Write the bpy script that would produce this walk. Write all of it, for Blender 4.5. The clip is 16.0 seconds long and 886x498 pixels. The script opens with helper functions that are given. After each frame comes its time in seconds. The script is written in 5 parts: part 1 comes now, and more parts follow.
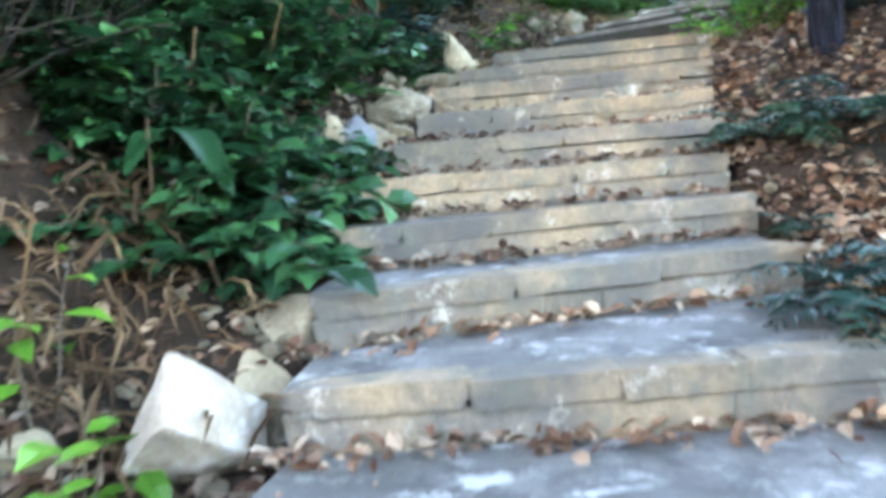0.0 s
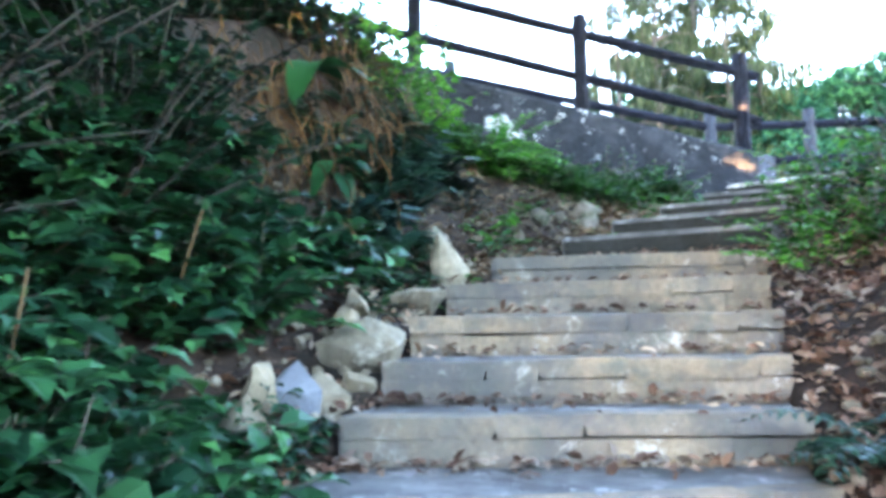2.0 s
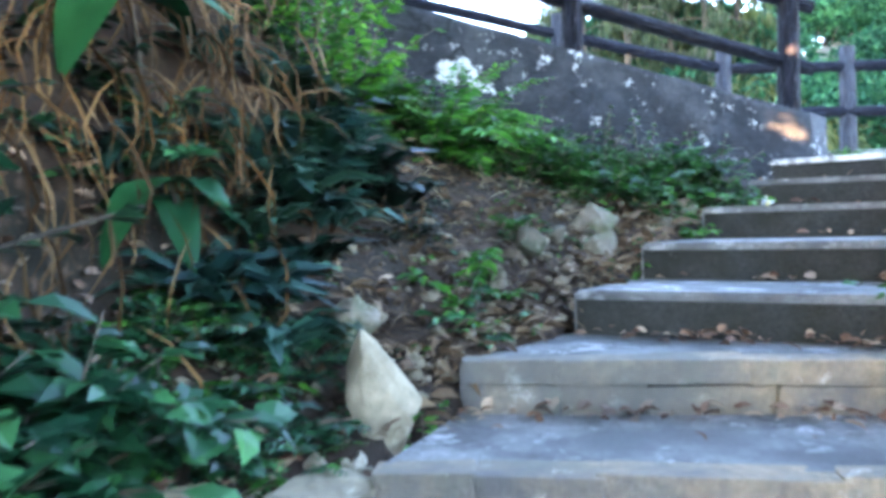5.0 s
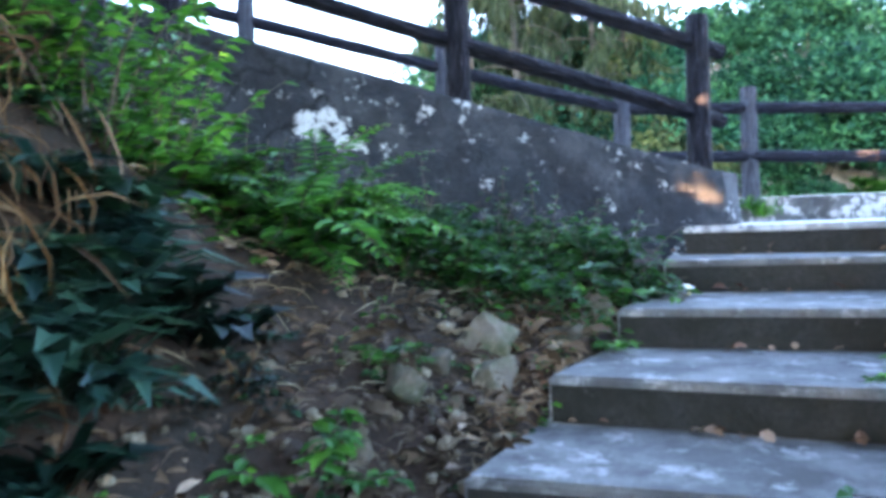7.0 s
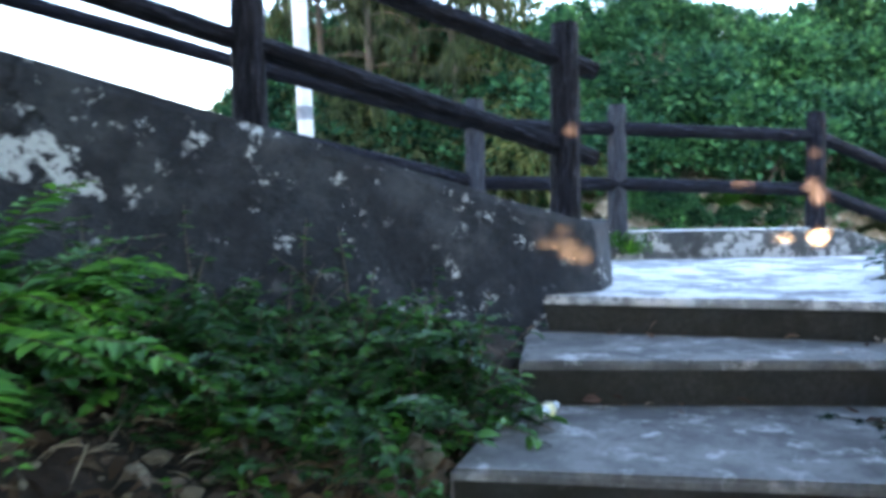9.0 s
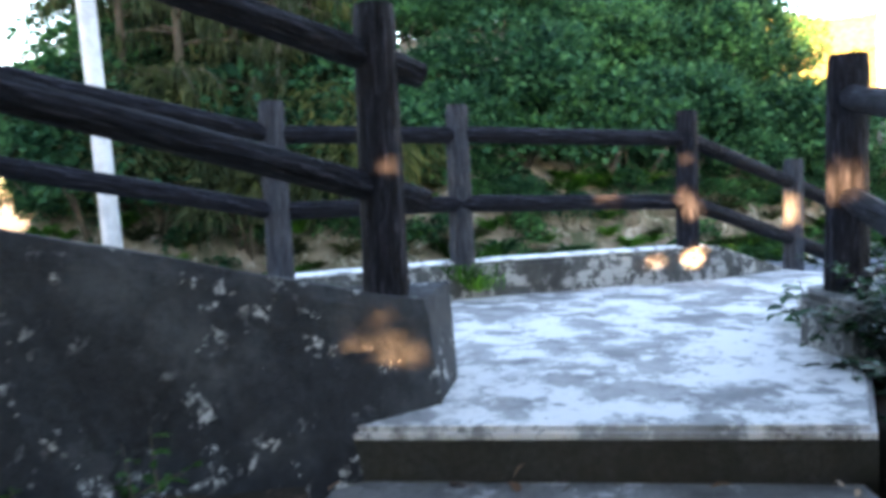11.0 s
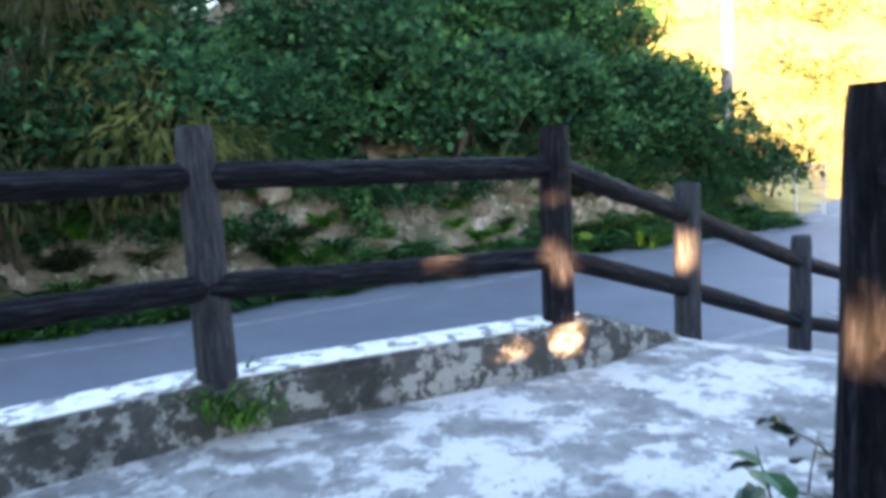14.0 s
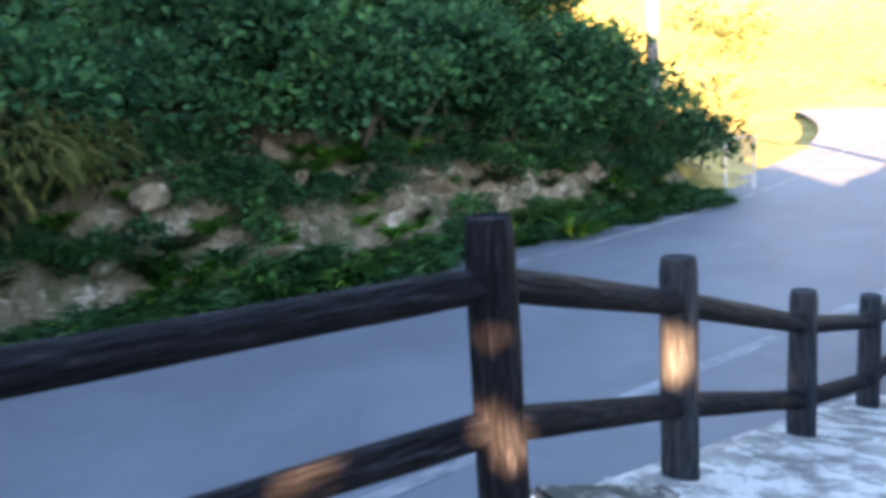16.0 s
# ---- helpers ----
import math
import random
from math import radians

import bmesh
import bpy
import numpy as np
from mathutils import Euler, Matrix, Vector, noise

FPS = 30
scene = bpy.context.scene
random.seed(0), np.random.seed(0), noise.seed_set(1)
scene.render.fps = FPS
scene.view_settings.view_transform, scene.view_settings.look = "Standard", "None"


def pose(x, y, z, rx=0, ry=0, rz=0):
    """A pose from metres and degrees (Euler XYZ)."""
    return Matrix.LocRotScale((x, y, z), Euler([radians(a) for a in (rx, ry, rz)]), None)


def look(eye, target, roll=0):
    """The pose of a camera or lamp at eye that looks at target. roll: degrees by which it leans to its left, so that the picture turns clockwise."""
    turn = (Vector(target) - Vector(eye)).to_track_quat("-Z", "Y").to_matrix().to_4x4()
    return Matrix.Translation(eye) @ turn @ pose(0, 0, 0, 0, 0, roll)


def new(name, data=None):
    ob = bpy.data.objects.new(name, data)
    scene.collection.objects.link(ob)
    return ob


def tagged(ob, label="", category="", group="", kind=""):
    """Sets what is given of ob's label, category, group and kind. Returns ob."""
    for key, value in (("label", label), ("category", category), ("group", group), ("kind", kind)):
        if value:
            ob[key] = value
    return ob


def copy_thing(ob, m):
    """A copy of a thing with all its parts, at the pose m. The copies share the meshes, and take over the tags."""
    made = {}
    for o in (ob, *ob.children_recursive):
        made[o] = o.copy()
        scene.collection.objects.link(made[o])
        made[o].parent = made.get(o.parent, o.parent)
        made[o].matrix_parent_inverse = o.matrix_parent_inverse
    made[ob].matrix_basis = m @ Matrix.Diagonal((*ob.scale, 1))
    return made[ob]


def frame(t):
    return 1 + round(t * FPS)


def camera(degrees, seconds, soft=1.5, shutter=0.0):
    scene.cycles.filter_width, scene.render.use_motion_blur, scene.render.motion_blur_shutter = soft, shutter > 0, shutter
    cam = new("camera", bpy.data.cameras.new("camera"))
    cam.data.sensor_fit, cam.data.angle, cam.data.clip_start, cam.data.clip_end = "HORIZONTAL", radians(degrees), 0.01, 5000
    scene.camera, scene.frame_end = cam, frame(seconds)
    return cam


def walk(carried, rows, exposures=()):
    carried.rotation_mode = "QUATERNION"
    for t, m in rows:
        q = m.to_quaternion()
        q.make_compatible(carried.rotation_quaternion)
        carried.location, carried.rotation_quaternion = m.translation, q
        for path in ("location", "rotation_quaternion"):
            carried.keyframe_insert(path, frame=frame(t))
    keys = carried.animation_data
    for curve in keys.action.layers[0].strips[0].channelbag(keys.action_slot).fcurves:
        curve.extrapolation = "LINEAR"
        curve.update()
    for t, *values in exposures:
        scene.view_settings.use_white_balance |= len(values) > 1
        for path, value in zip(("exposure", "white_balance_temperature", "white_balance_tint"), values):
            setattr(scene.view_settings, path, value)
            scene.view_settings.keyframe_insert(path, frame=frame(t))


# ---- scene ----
cam = camera(58.2, 16.0, soft=4.0, shutter=0.5)
PATH = [
    (0, (2.895, 0.476, 1.716), (2.191, 2.338, 1.526), -4.5),
    (0.5, (2.856, 0.854, 1.826), (2.141, 2.72, 1.745), -3.4),
    (1, (2.829, 1.132, 1.999), (2.095, 2.992, 2.026), -2.2),
    (1.5, (2.723, 1.413, 2.169), (2.006, 3.278, 2.246), -0.8),
    (2, (2.557, 1.719, 2.27), (1.882, 3.595, 2.428), -1.2),
    (2.5, (2.449, 2.045, 2.383), (1.768, 3.922, 2.508), -1.9),
    (3, (2.395, 2.382, 2.488), (1.674, 4.246, 2.568), -3.2),
    (3.2, (2.387, 2.502, 2.519), (1.652, 4.359, 2.625), -3.1),
    (5.3, (1.799, 4.125, 3.166), (1.27, 6.052, 3.082), -1.6),
    (5.5, (1.839, 4.231, 3.221), (1.312, 6.158, 3.123), -1.9),
    (6, (1.788, 4.567, 3.309), (1.334, 6.512, 3.199), -2.9),
    (6.5, (1.766, 4.833, 3.4), (1.404, 6.8, 3.349), -2.5),
    (7, (1.736, 4.939, 3.548), (1.46, 6.919, 3.497), -2.0),
    (7.5, (1.85, 5.398, 3.624), (1.603, 7.383, 3.586), -2.5),
    (8, (1.783, 5.661, 3.763), (1.677, 7.659, 3.74), -0.1),
    (8.5, (1.861, 5.973, 3.842), (1.841, 7.973, 3.821), -0.5),
    (9, (1.925, 6.28, 3.956), (1.993, 8.276, 3.854), -0.9),
    (11.5, (2.468, 8.04, 4.438), (2.994, 9.957, 4.22), -3.3),
    (12, (2.619, 8.335, 4.572), (3.235, 10.217, 4.289), -3.8),
    (12.5, (2.715, 8.616, 4.602), (3.416, 10.463, 4.291), -3.6),
    (13, (2.875, 8.862, 4.568), (3.626, 10.692, 4.274), -5.4),
    (13.5, (3.028, 9.145, 4.657), (3.824, 10.956, 4.36), -5.3),
    (14, (3.234, 9.517, 4.709), (4.013, 11.337, 4.424), -2.9),
    (14.5, (3.465, 9.898, 4.877), (4.243, 11.713, 4.561), -2.3),
    (15, (3.72, 10.311, 4.903), (4.521, 12.121, 4.613), -5.5),
    (15.5, (3.858, 10.614, 4.984), (4.673, 12.406, 4.631), -5.3),
    (16, (4.099, 10.998, 5.098), (5.044, 12.716, 4.704), -4.1),
]
EXPOSURES = [(0, 7.58, 6900, 22), (1.5, 7.6, 6300, 23), (3, 7.5, 6000, 23), (5.5, 7.5, 5900, 25), (6.5, 8.1, 5900, 28), (7, 6.9, 5900, 26), (7.5, 7.0, 5900, 26), (8, 5.8, 6000, 24), (8.5, 5.1, 6000, 23), (9, 6.0, 6300, 22), (11.5, 5.5, 6900, 23), (13, 5.35, 6900, 23), (14.5, 5.4, 6600, 23), (15, 5.05, 6500, 23), (16, 5.2, 6500, 23)]
walk(cam, [(t, look(eye, target, roll)) for t, eye, target, roll in PATH], EXPOSURES)

# ==== place ====

# ---- light ----
SUN_ELEV, SUN_AZ = 7.5, 36.5          # degrees; azimuth of the light's travel, from +y towards +x
world = bpy.data.worlds.new("world")
scene.world = world
world.use_nodes = True
wn = world.node_tree.nodes
sky = wn.new("ShaderNodeTexSky")
sky.sky_type, sky.sun_disc = "NISHITA", False
sky.sun_elevation, sky.sun_rotation = radians(SUN_ELEV), radians(180 + SUN_AZ)
sky.air_density, sky.dust_density, sky.ozone_density = 1.0, 0.6, 1.5
wn["Background"].inputs["Strength"].default_value = 0.05
world.node_tree.links.new(sky.outputs[0], wn["Background"].inputs[0])
sun = new("sun", bpy.data.lights.new("sun", "SUN"))
sun.data.energy, sun.data.angle, sun.data.color = 5.0, radians(0.5), (1.0, 0.60, 0.26)
SUN_TO = Vector((math.sin(radians(SUN_AZ)) * math.cos(radians(SUN_ELEV)), math.cos(radians(SUN_AZ)) * math.cos(radians(SUN_ELEV)), -math.sin(radians(SUN_ELEV))))
sun.matrix_world = look((0, 0, 30), Vector((0, 0, 30)) + SUN_TO)


# ---- materials ----
def material(name, rough=0.85, metal=0.0):
    m = bpy.data.materials.new(name)
    m.use_nodes = True
    bs = m.node_tree.nodes["Principled BSDF"]
    bs.inputs["Roughness"].default_value, bs.inputs["Metallic"].default_value = rough, metal
    bs.inputs["Specular IOR Level"].default_value = 0.25
    return m, m.node_tree.nodes, m.node_tree.links, bs


def ramp(nodes, stops):
    r = nodes.new("ShaderNodeValToRGB")
    e = r.color_ramp.elements
    while len(e) < len(stops):
        e.new(0.5)
    for k, (p, c) in zip(e, stops):
        k.position, k.color = p, (*c, 1)
    return r


def noise_tex(nodes, links, scale, detail=6.0, rough=0.6, stretch=None, co="Object", distort=0.0):
    tc = nodes.new("ShaderNodeTexCoord")
    n = nodes.new("ShaderNodeTexNoise")
    n.inputs["Scale"].default_value, n.inputs["Detail"].default_value, n.inputs["Roughness"].default_value = scale, detail, rough
    n.inputs["Distortion"].default_value = distort
    if co == "World":
        geo = nodes.new("ShaderNodeNewGeometry")
        links.new(geo.outputs["Position"], n.inputs["Vector"])
    elif stretch:
        mp = nodes.new("ShaderNodeMapping")
        mp.inputs["Scale"].default_value = stretch
        links.new(tc.outputs[co], mp.inputs[0])
        links.new(mp.outputs[0], n.inputs["Vector"])
    else:
        links.new(tc.outputs[co], n.inputs["Vector"])
    return n


def mixed(nodes, links, a, b, f, mode="MIX"):
    x = nodes.new("ShaderNodeMix")
    x.data_type, x.blend_type = "RGBA", mode
    for sock, v in ((x.inputs[0], f), (x.inputs[6], a), (x.inputs[7], b)):
        if isinstance(v, (int, float)):
            sock.default_value = v
        elif isinstance(v, tuple):
            sock.default_value = (*v, 1)
        else:
            links.new(v, sock)
    return x.outputs[2]


def bumped(nodes, links, bs, height, strength, distance=0.02):
    b = nodes.new("ShaderNodeBump")
    b.inputs["Strength"].default_value, b.inputs["Distance"].default_value = strength, distance
    links.new(height, b.inputs["Height"])
    links.new(b.outputs[0], bs.inputs["Normal"])


def mineral(name, base, stains, grain_scale=60, stain_scale=3.0, bump=0.5, rough=0.9, patch=None, patch_at=(0.56, 0.62), patch_scale=2.0, vary=0.0, co="Object", stretch=None, swirl=0.4):
    """Stone, concrete or soil: base tones, stains, and pale or dark patches with crisp edges."""
    m, n, l, bs = material(name, rough)
    g = noise_tex(n, l, grain_scale, 8, 0.7, co=co)
    r1 = ramp(n, [(0.3, base[0]), (0.7, base[1])])
    l.new(g.outputs[0], r1.inputs[0])
    s = noise_tex(n, l, stain_scale, 9, 0.65, co=co, distort=swirl, stretch=stretch)
    f = ramp(n, [(0.42, (0, 0, 0)), (0.62, (1, 1, 1))])
    l.new(s.outputs[0], f.inputs[0])
    c = mixed(n, l, r1.outputs[0], stains, f.outputs[0])
    if patch:
        p = noise_tex(n, l, patch_scale, 12, 0.74, co=co, distort=swirl)
        pf = ramp(n, [(patch_at[0], (0, 0, 0)), (patch_at[1], (1, 1, 1))])
        l.new(p.outputs[0], pf.inputs[0])
        c = mixed(n, l, c, patch, pf.outputs[0])
    if vary:
        oi = n.new("ShaderNodeObjectInfo")
        hv = n.new("ShaderNodeHueSaturation")
        mr = n.new("ShaderNodeMapRange")
        mr.inputs["To Min"].default_value, mr.inputs["To Max"].default_value = 1 - vary, 1 + vary
        l.new(oi.outputs["Random"], mr.inputs["Value"])
        l.new(mr.outputs[0], hv.inputs["Value"])
        l.new(c, hv.inputs["Color"])
        c = hv.outputs[0]
    l.new(c, bs.inputs["Base Color"])
    bumped(n, l, bs, g.outputs[0], bump)
    return m


def foliage(name, dark, mid, light, rough=0.38, through_light=0.3, gloss=0.2):
    m, n, l, bs = material(name, rough)
    geo = n.new("ShaderNodeNewGeometry")
    r = ramp(n, [(0.0, dark), (0.55, mid), (1.0, light)])
    l.new(geo.outputs["Random Per Island"], r.inputs[0])
    t = noise_tex(n, l, 1.3, 3, 0.5)
    tr = ramp(n, [(0.35, (0.5, 0.55, 0.55)), (0.65, (1.25, 1.2, 0.95))])
    l.new(t.outputs[0], tr.inputs[0])
    c = mixed(n, l, r.outputs[0], tr.outputs[0], 1.0, "MULTIPLY")
    oi = n.new("ShaderNodeObjectInfo")
    tone = ramp(n, [(0.0, (0.55, 0.6, 0.65)), (0.6, (0.95, 0.95, 0.95)), (1.0, (1.4, 1.3, 1.0))])
    l.new(oi.outputs["Random"], tone.inputs[0])
    c = mixed(n, l, c, tone.outputs[0], 1.0, "MULTIPLY")
    l.new(c, bs.inputs["Base Color"])
    bs.inputs["Specular IOR Level"].default_value = gloss
    tl = n.new("ShaderNodeBsdfTranslucent")
    l.new(c, tl.inputs[0])
    mx = n.new("ShaderNodeMixShader")
    mx.inputs[0].default_value = through_light
    l.new(bs.outputs[0], mx.inputs[1])
    l.new(tl.outputs[0], mx.inputs[2])
    l.new(mx.outputs[0], n["Material Output"].inputs[0])
    return m


M_TREAD = mineral("tread_concrete", ((0.13, 0.122, 0.112), (0.225, 0.212, 0.195)), (0.075, 0.07, 0.064), 45, 3.6, 0.8, patch=(0.36, 0.345, 0.325), patch_at=(0.54, 0.62), patch_scale=6, swirl=0.15)
M_STONE = mineral("riser_stone", ((0.21, 0.145, 0.085), (0.37, 0.27, 0.17)), (0.12, 0.105, 0.09), 30, 1.9, 1.0, patch=(0.50, 0.44, 0.36), patch_at=(0.57, 0.66), patch_scale=5.5, vary=0.18, co="World", swirl=0.2)


def weathered(m, dark, scale, at, co="World"):
    """Adds broad dark weathering over a mineral surface."""
    n, l = m.node_tree.nodes, m.node_tree.links
    bs = n["Principled BSDF"]
    c = bs.inputs["Base Color"].links[0].from_socket
    w = noise_tex(n, l, scale, 8, 0.62, co=co)
    f = ramp(n, [(at[0], (0, 0, 0)), (at[1], (0.85, 0.85, 0.85))])
    l.new(w.outputs[0], f.inputs[0])
    l.new(mixed(n, l, c, dark, f.outputs[0]), bs.inputs["Base Color"])


weathered(M_STONE, (0.10, 0.095, 0.08), 1.1, (0.48, 0.64))
weathered(M_STONE, (0.13, 0.12, 0.09), 7.0, (0.52, 0.66))
weathered(M_TREAD, (0.085, 0.082, 0.075), 2.3, (0.50, 0.66))
M_MORTAR = mineral("mortar", ((0.10, 0.09, 0.07), (0.17, 0.15, 0.12)), (0.07, 0.065, 0.05), 50, 3.0, 0.6)
# near-black concrete for the upper riser faces, with paler patches
M_DARKRISER = mineral("dark_riser_concrete", ((0.018, 0.017, 0.014), (0.046, 0.043, 0.036)), (0.020, 0.018, 0.012), 40, 3.0, 0.7, patch=(0.13, 0.125, 0.11), patch_at=(0.62, 0.72), patch_scale=3)
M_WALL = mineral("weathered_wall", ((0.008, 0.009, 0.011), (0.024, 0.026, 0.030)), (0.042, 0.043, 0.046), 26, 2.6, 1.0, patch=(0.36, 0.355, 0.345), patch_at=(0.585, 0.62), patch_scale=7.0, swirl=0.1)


def cracked(m, colour, scale, width, at=(0.5, 0.6)):
    """Dark cracks and joints that come and go over a surface."""
    n, l = m.node_tree.nodes, m.node_tree.links
    bs = n["Principled BSDF"]
    c = bs.inputs["Base Color"].links[0].from_socket
    geo = n.new("ShaderNodeNewGeometry")
    jit = noise_tex(n, l, 3.0, 5, 0.6, co="World")
    add = n.new("ShaderNodeVectorMath")
    add.operation = "MULTIPLY_ADD"
    add.inputs[1].default_value = (0.35, 0.35, 0.35)
    l.new(jit.outputs["Color"], add.inputs[0])
    l.new(geo.outputs["Position"], add.inputs[2])
    v = n.new("ShaderNodeTexVoronoi")
    v.feature = "DISTANCE_TO_EDGE"
    v.inputs["Scale"].default_value = scale
    l.new(add.outputs[0], v.inputs["Vector"])
    f = ramp(n, [(0.0, (1, 1, 1)), (width, (0, 0, 0))])
    l.new(v.outputs["Distance"], f.inputs[0])
    k = noise_tex(n, l, 1.5, 4, 0.6, co="World")
    kf = ramp(n, [(at[0], (0, 0, 0)), (at[1], (1, 1, 1))])
    l.new(k.outputs[0], kf.inputs[0])
    both = mixed(n, l, f.outputs[0], kf.outputs[0], 1.0, "MULTIPLY")
    l.new(mixed(n, l, c, colour, both), bs.inputs["Base Color"])


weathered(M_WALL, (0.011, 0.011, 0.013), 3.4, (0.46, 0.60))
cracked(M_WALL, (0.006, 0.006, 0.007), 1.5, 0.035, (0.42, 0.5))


def render_patches(m, spots, colour):
    """Old pale render left on a wall round some places, with a ragged outline."""
    n, l = m.node_tree.nodes, m.node_tree.links
    bs = n["Principled BSDF"]
    c = bs.inputs["Base Color"].links[0].from_socket
    geo = n.new("ShaderNodeNewGeometry")
    for x, y, z, rad in spots:
        d = n.new("ShaderNodeVectorMath")
        d.operation = "DISTANCE"
        l.new(geo.outputs["Position"], d.inputs[0])
        d.inputs[1].default_value = (x, y, z)
        w = noise_tex(n, l, 5.0, 12, 0.75, co="World")
        add = n.new("ShaderNodeMath")
        add.operation, add.inputs[1].default_value = "MULTIPLY_ADD", rad * 6.0
        l.new(w.outputs[0], add.inputs[0])
        l.new(d.outputs["Value"], add.inputs[2])
        f = ramp(n, [(0.0, (1, 1, 1)), (1.0, (0, 0, 0))])
        f.color_ramp.elements[0].position, f.color_ramp.elements[1].position = rad * 3.3, rad * 3.5
        l.new(add.outputs[0], f.inputs[0])
        c = mixed(n, l, c, colour, f.outputs[0])
    l.new(c, bs.inputs["Base Color"])


render_patches(M_WALL, ((0.38, 9.57, 4.14, 0.20), (0.52, 9.60, 3.99, 0.17), (1.92, 10.0, 3.50, 0.16), (0.95, 9.82, 4.25, 0.10)), (0.42, 0.415, 0.40))
M_LANDING = mineral("worn_landing", ((0.25, 0.243, 0.235), (0.38, 0.37, 0.355)), (0.19, 0.186, 0.182), 80, 4.0, 0.6, patch=(0.60, 0.58, 0.555), patch_at=(0.47, 0.525), patch_scale=3.6, swirl=0.05)
weathered(M_LANDING, (0.17, 0.167, 0.165), 2.2, (0.54, 0.62))
weathered(M_LANDING, (0.14, 0.138, 0.135), 16.0, (0.60, 0.68))
M_KERB = mineral("lichen_kerb", ((0.05, 0.05, 0.048), (0.12, 0.118, 0.11)), (0.07, 0.07, 0.066), 40, 7.0, 0.8, patch=(0.34, 0.33, 0.31), patch_at=(0.50, 0.54), patch_scale=9.0, swirl=0.05)
weathered(M_KERB, (0.035, 0.034, 0.032), 2.5, (0.50, 0.62))
M_KERBTOP = mineral("white_kerb_top", ((0.40, 0.40, 0.40), (0.60, 0.60, 0.59)), (0.25, 0.25, 0.25), 60, 4.0, 0.4, patch=(0.72, 0.72, 0.71), patch_at=(0.42, 0.48), patch_scale=8, swirl=0.05)
weathered(M_KERBTOP, (0.12, 0.118, 0.112), 9.0, (0.54, 0.58))
M_ROCK = mineral("limestone", ((0.17, 0.13, 0.08), (0.31, 0.25, 0.165)), (0.10, 0.08, 0.05), 14, 2.5, 0.9, patch=(0.42, 0.36, 0.27), patch_at=(0.54, 0.68), patch_scale=3.5, vary=0.25)
M_GREYROCK = mineral("grey_rock", ((0.12, 0.125, 0.135), (0.20, 0.205, 0.215)), (0.09, 0.09, 0.09), 18, 2.5, 0.9, vary=0.15)
M_SOIL = mineral("soil", ((0.012, 0.0065, 0.0035), (0.042, 0.023, 0.013)), (0.010, 0.008, 0.004), 24, 1.4, 1.0, patch=(0.10, 0.062, 0.040), patch_at=(0.56, 0.66), patch_scale=11)
# grey asphalt; the blue in its base stands in for reflected sky
M_ASPHALT = mineral("asphalt", ((0.080, 0.092, 0.112), (0.136, 0.152, 0.178)), (0.085, 0.096, 0.116), 120, 0.5, 0.35, rough=0.62)
M_PAINT = mineral("road_paint", ((0.15, 0.16, 0.175), (0.27, 0.28, 0.30)), (0.10, 0.11, 0.125), 60, 3, 0.2, rough=0.7)
M_CUT = mineral("cut_rock", ((0.11, 0.082, 0.055), (0.25, 0.20, 0.145)), (0.05, 0.055, 0.028), 6, 1.6, 1.0, patch=(0.34, 0.30, 0.25), patch_at=(0.54, 0.63), patch_scale=3, vary=0.25)
M_METAL = mineral("galvanised_steel", ((0.42, 0.43, 0.44), (0.55, 0.56, 0.57)), (0.36, 0.36, 0.36), 30, 3, 0.1, rough=0.5)


def bark_relief(name, low, mid, high, rough):
    """Cast bark: long grooves along the log, with worn ridges."""
    m, n, l, bs = material(name, rough)
    bs.inputs["Specular IOR Level"].default_value = 0.07
    g = noise_tex(n, l, 5.0, 10, 0.68, stretch=(11, 11, 1.3), distort=0.5)
    r = ramp(n, [(0.36, low), (0.54, mid), (0.72, high)])
    l.new(g.outputs[0], r.inputs[0])
    w = noise_tex(n, l, 5.0, 8, 0.7)
    wf = ramp(n, [(0.60, (0, 0, 0)), (0.72, (0.5, 0.5, 0.5))])
    l.new(w.outputs[0], wf.inputs[0])
    l.new(mixed(n, l, r.outputs[0], high, wf.outputs[0]), bs.inputs["Base Color"])
    bumped(n, l, bs, g.outputs[0], 1.0, 0.06)
    return m


M_LOG = bark_relief("log_concrete", (0.004, 0.0038, 0.005), (0.017, 0.0175, 0.025), (0.062, 0.064, 0.086), 0.7)
M_GREYLOG = bark_relief("bleached_log_concrete", (0.027, 0.029, 0.036), (0.062, 0.066, 0.080), (0.11, 0.115, 0.135), 0.8)
M_BROAD = foliage("broad_leaves", (0.008, 0.034, 0.016), (0.018, 0.075, 0.034), (0.050, 0.155, 0.055), 0.40, 0.3, 0.25)
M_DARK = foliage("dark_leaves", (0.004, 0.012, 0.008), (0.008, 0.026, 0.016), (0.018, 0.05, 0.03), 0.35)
M_FERN = foliage("fern_leaves", (0.022, 0.085, 0.012), (0.055, 0.185, 0.025), (0.12, 0.30, 0.04), 0.5, 0.4)
M_WEED = foliage("weed_leaves", (0.010, 0.042, 0.010), (0.026, 0.095, 0.018), (0.065, 0.18, 0.03), 0.45, 0.35, 0.2)
M_HILL = foliage("hill_leaves", (0.011, 0.046, 0.026), (0.031, 0.108, 0.057), (0.080, 0.20, 0.09), 0.55, 0.3, 0.06)
M_OLIVE = foliage("olive_leaves", (0.03, 0.045, 0.02), (0.06, 0.08, 0.035), (0.11, 0.12, 0.06), 0.6, 0.3, 0.08)
M_BLUEFERN = foliage("bluish_leaves", (0.012, 0.035, 0.032), (0.022, 0.060, 0.050), (0.04, 0.09, 0.07), 0.35)
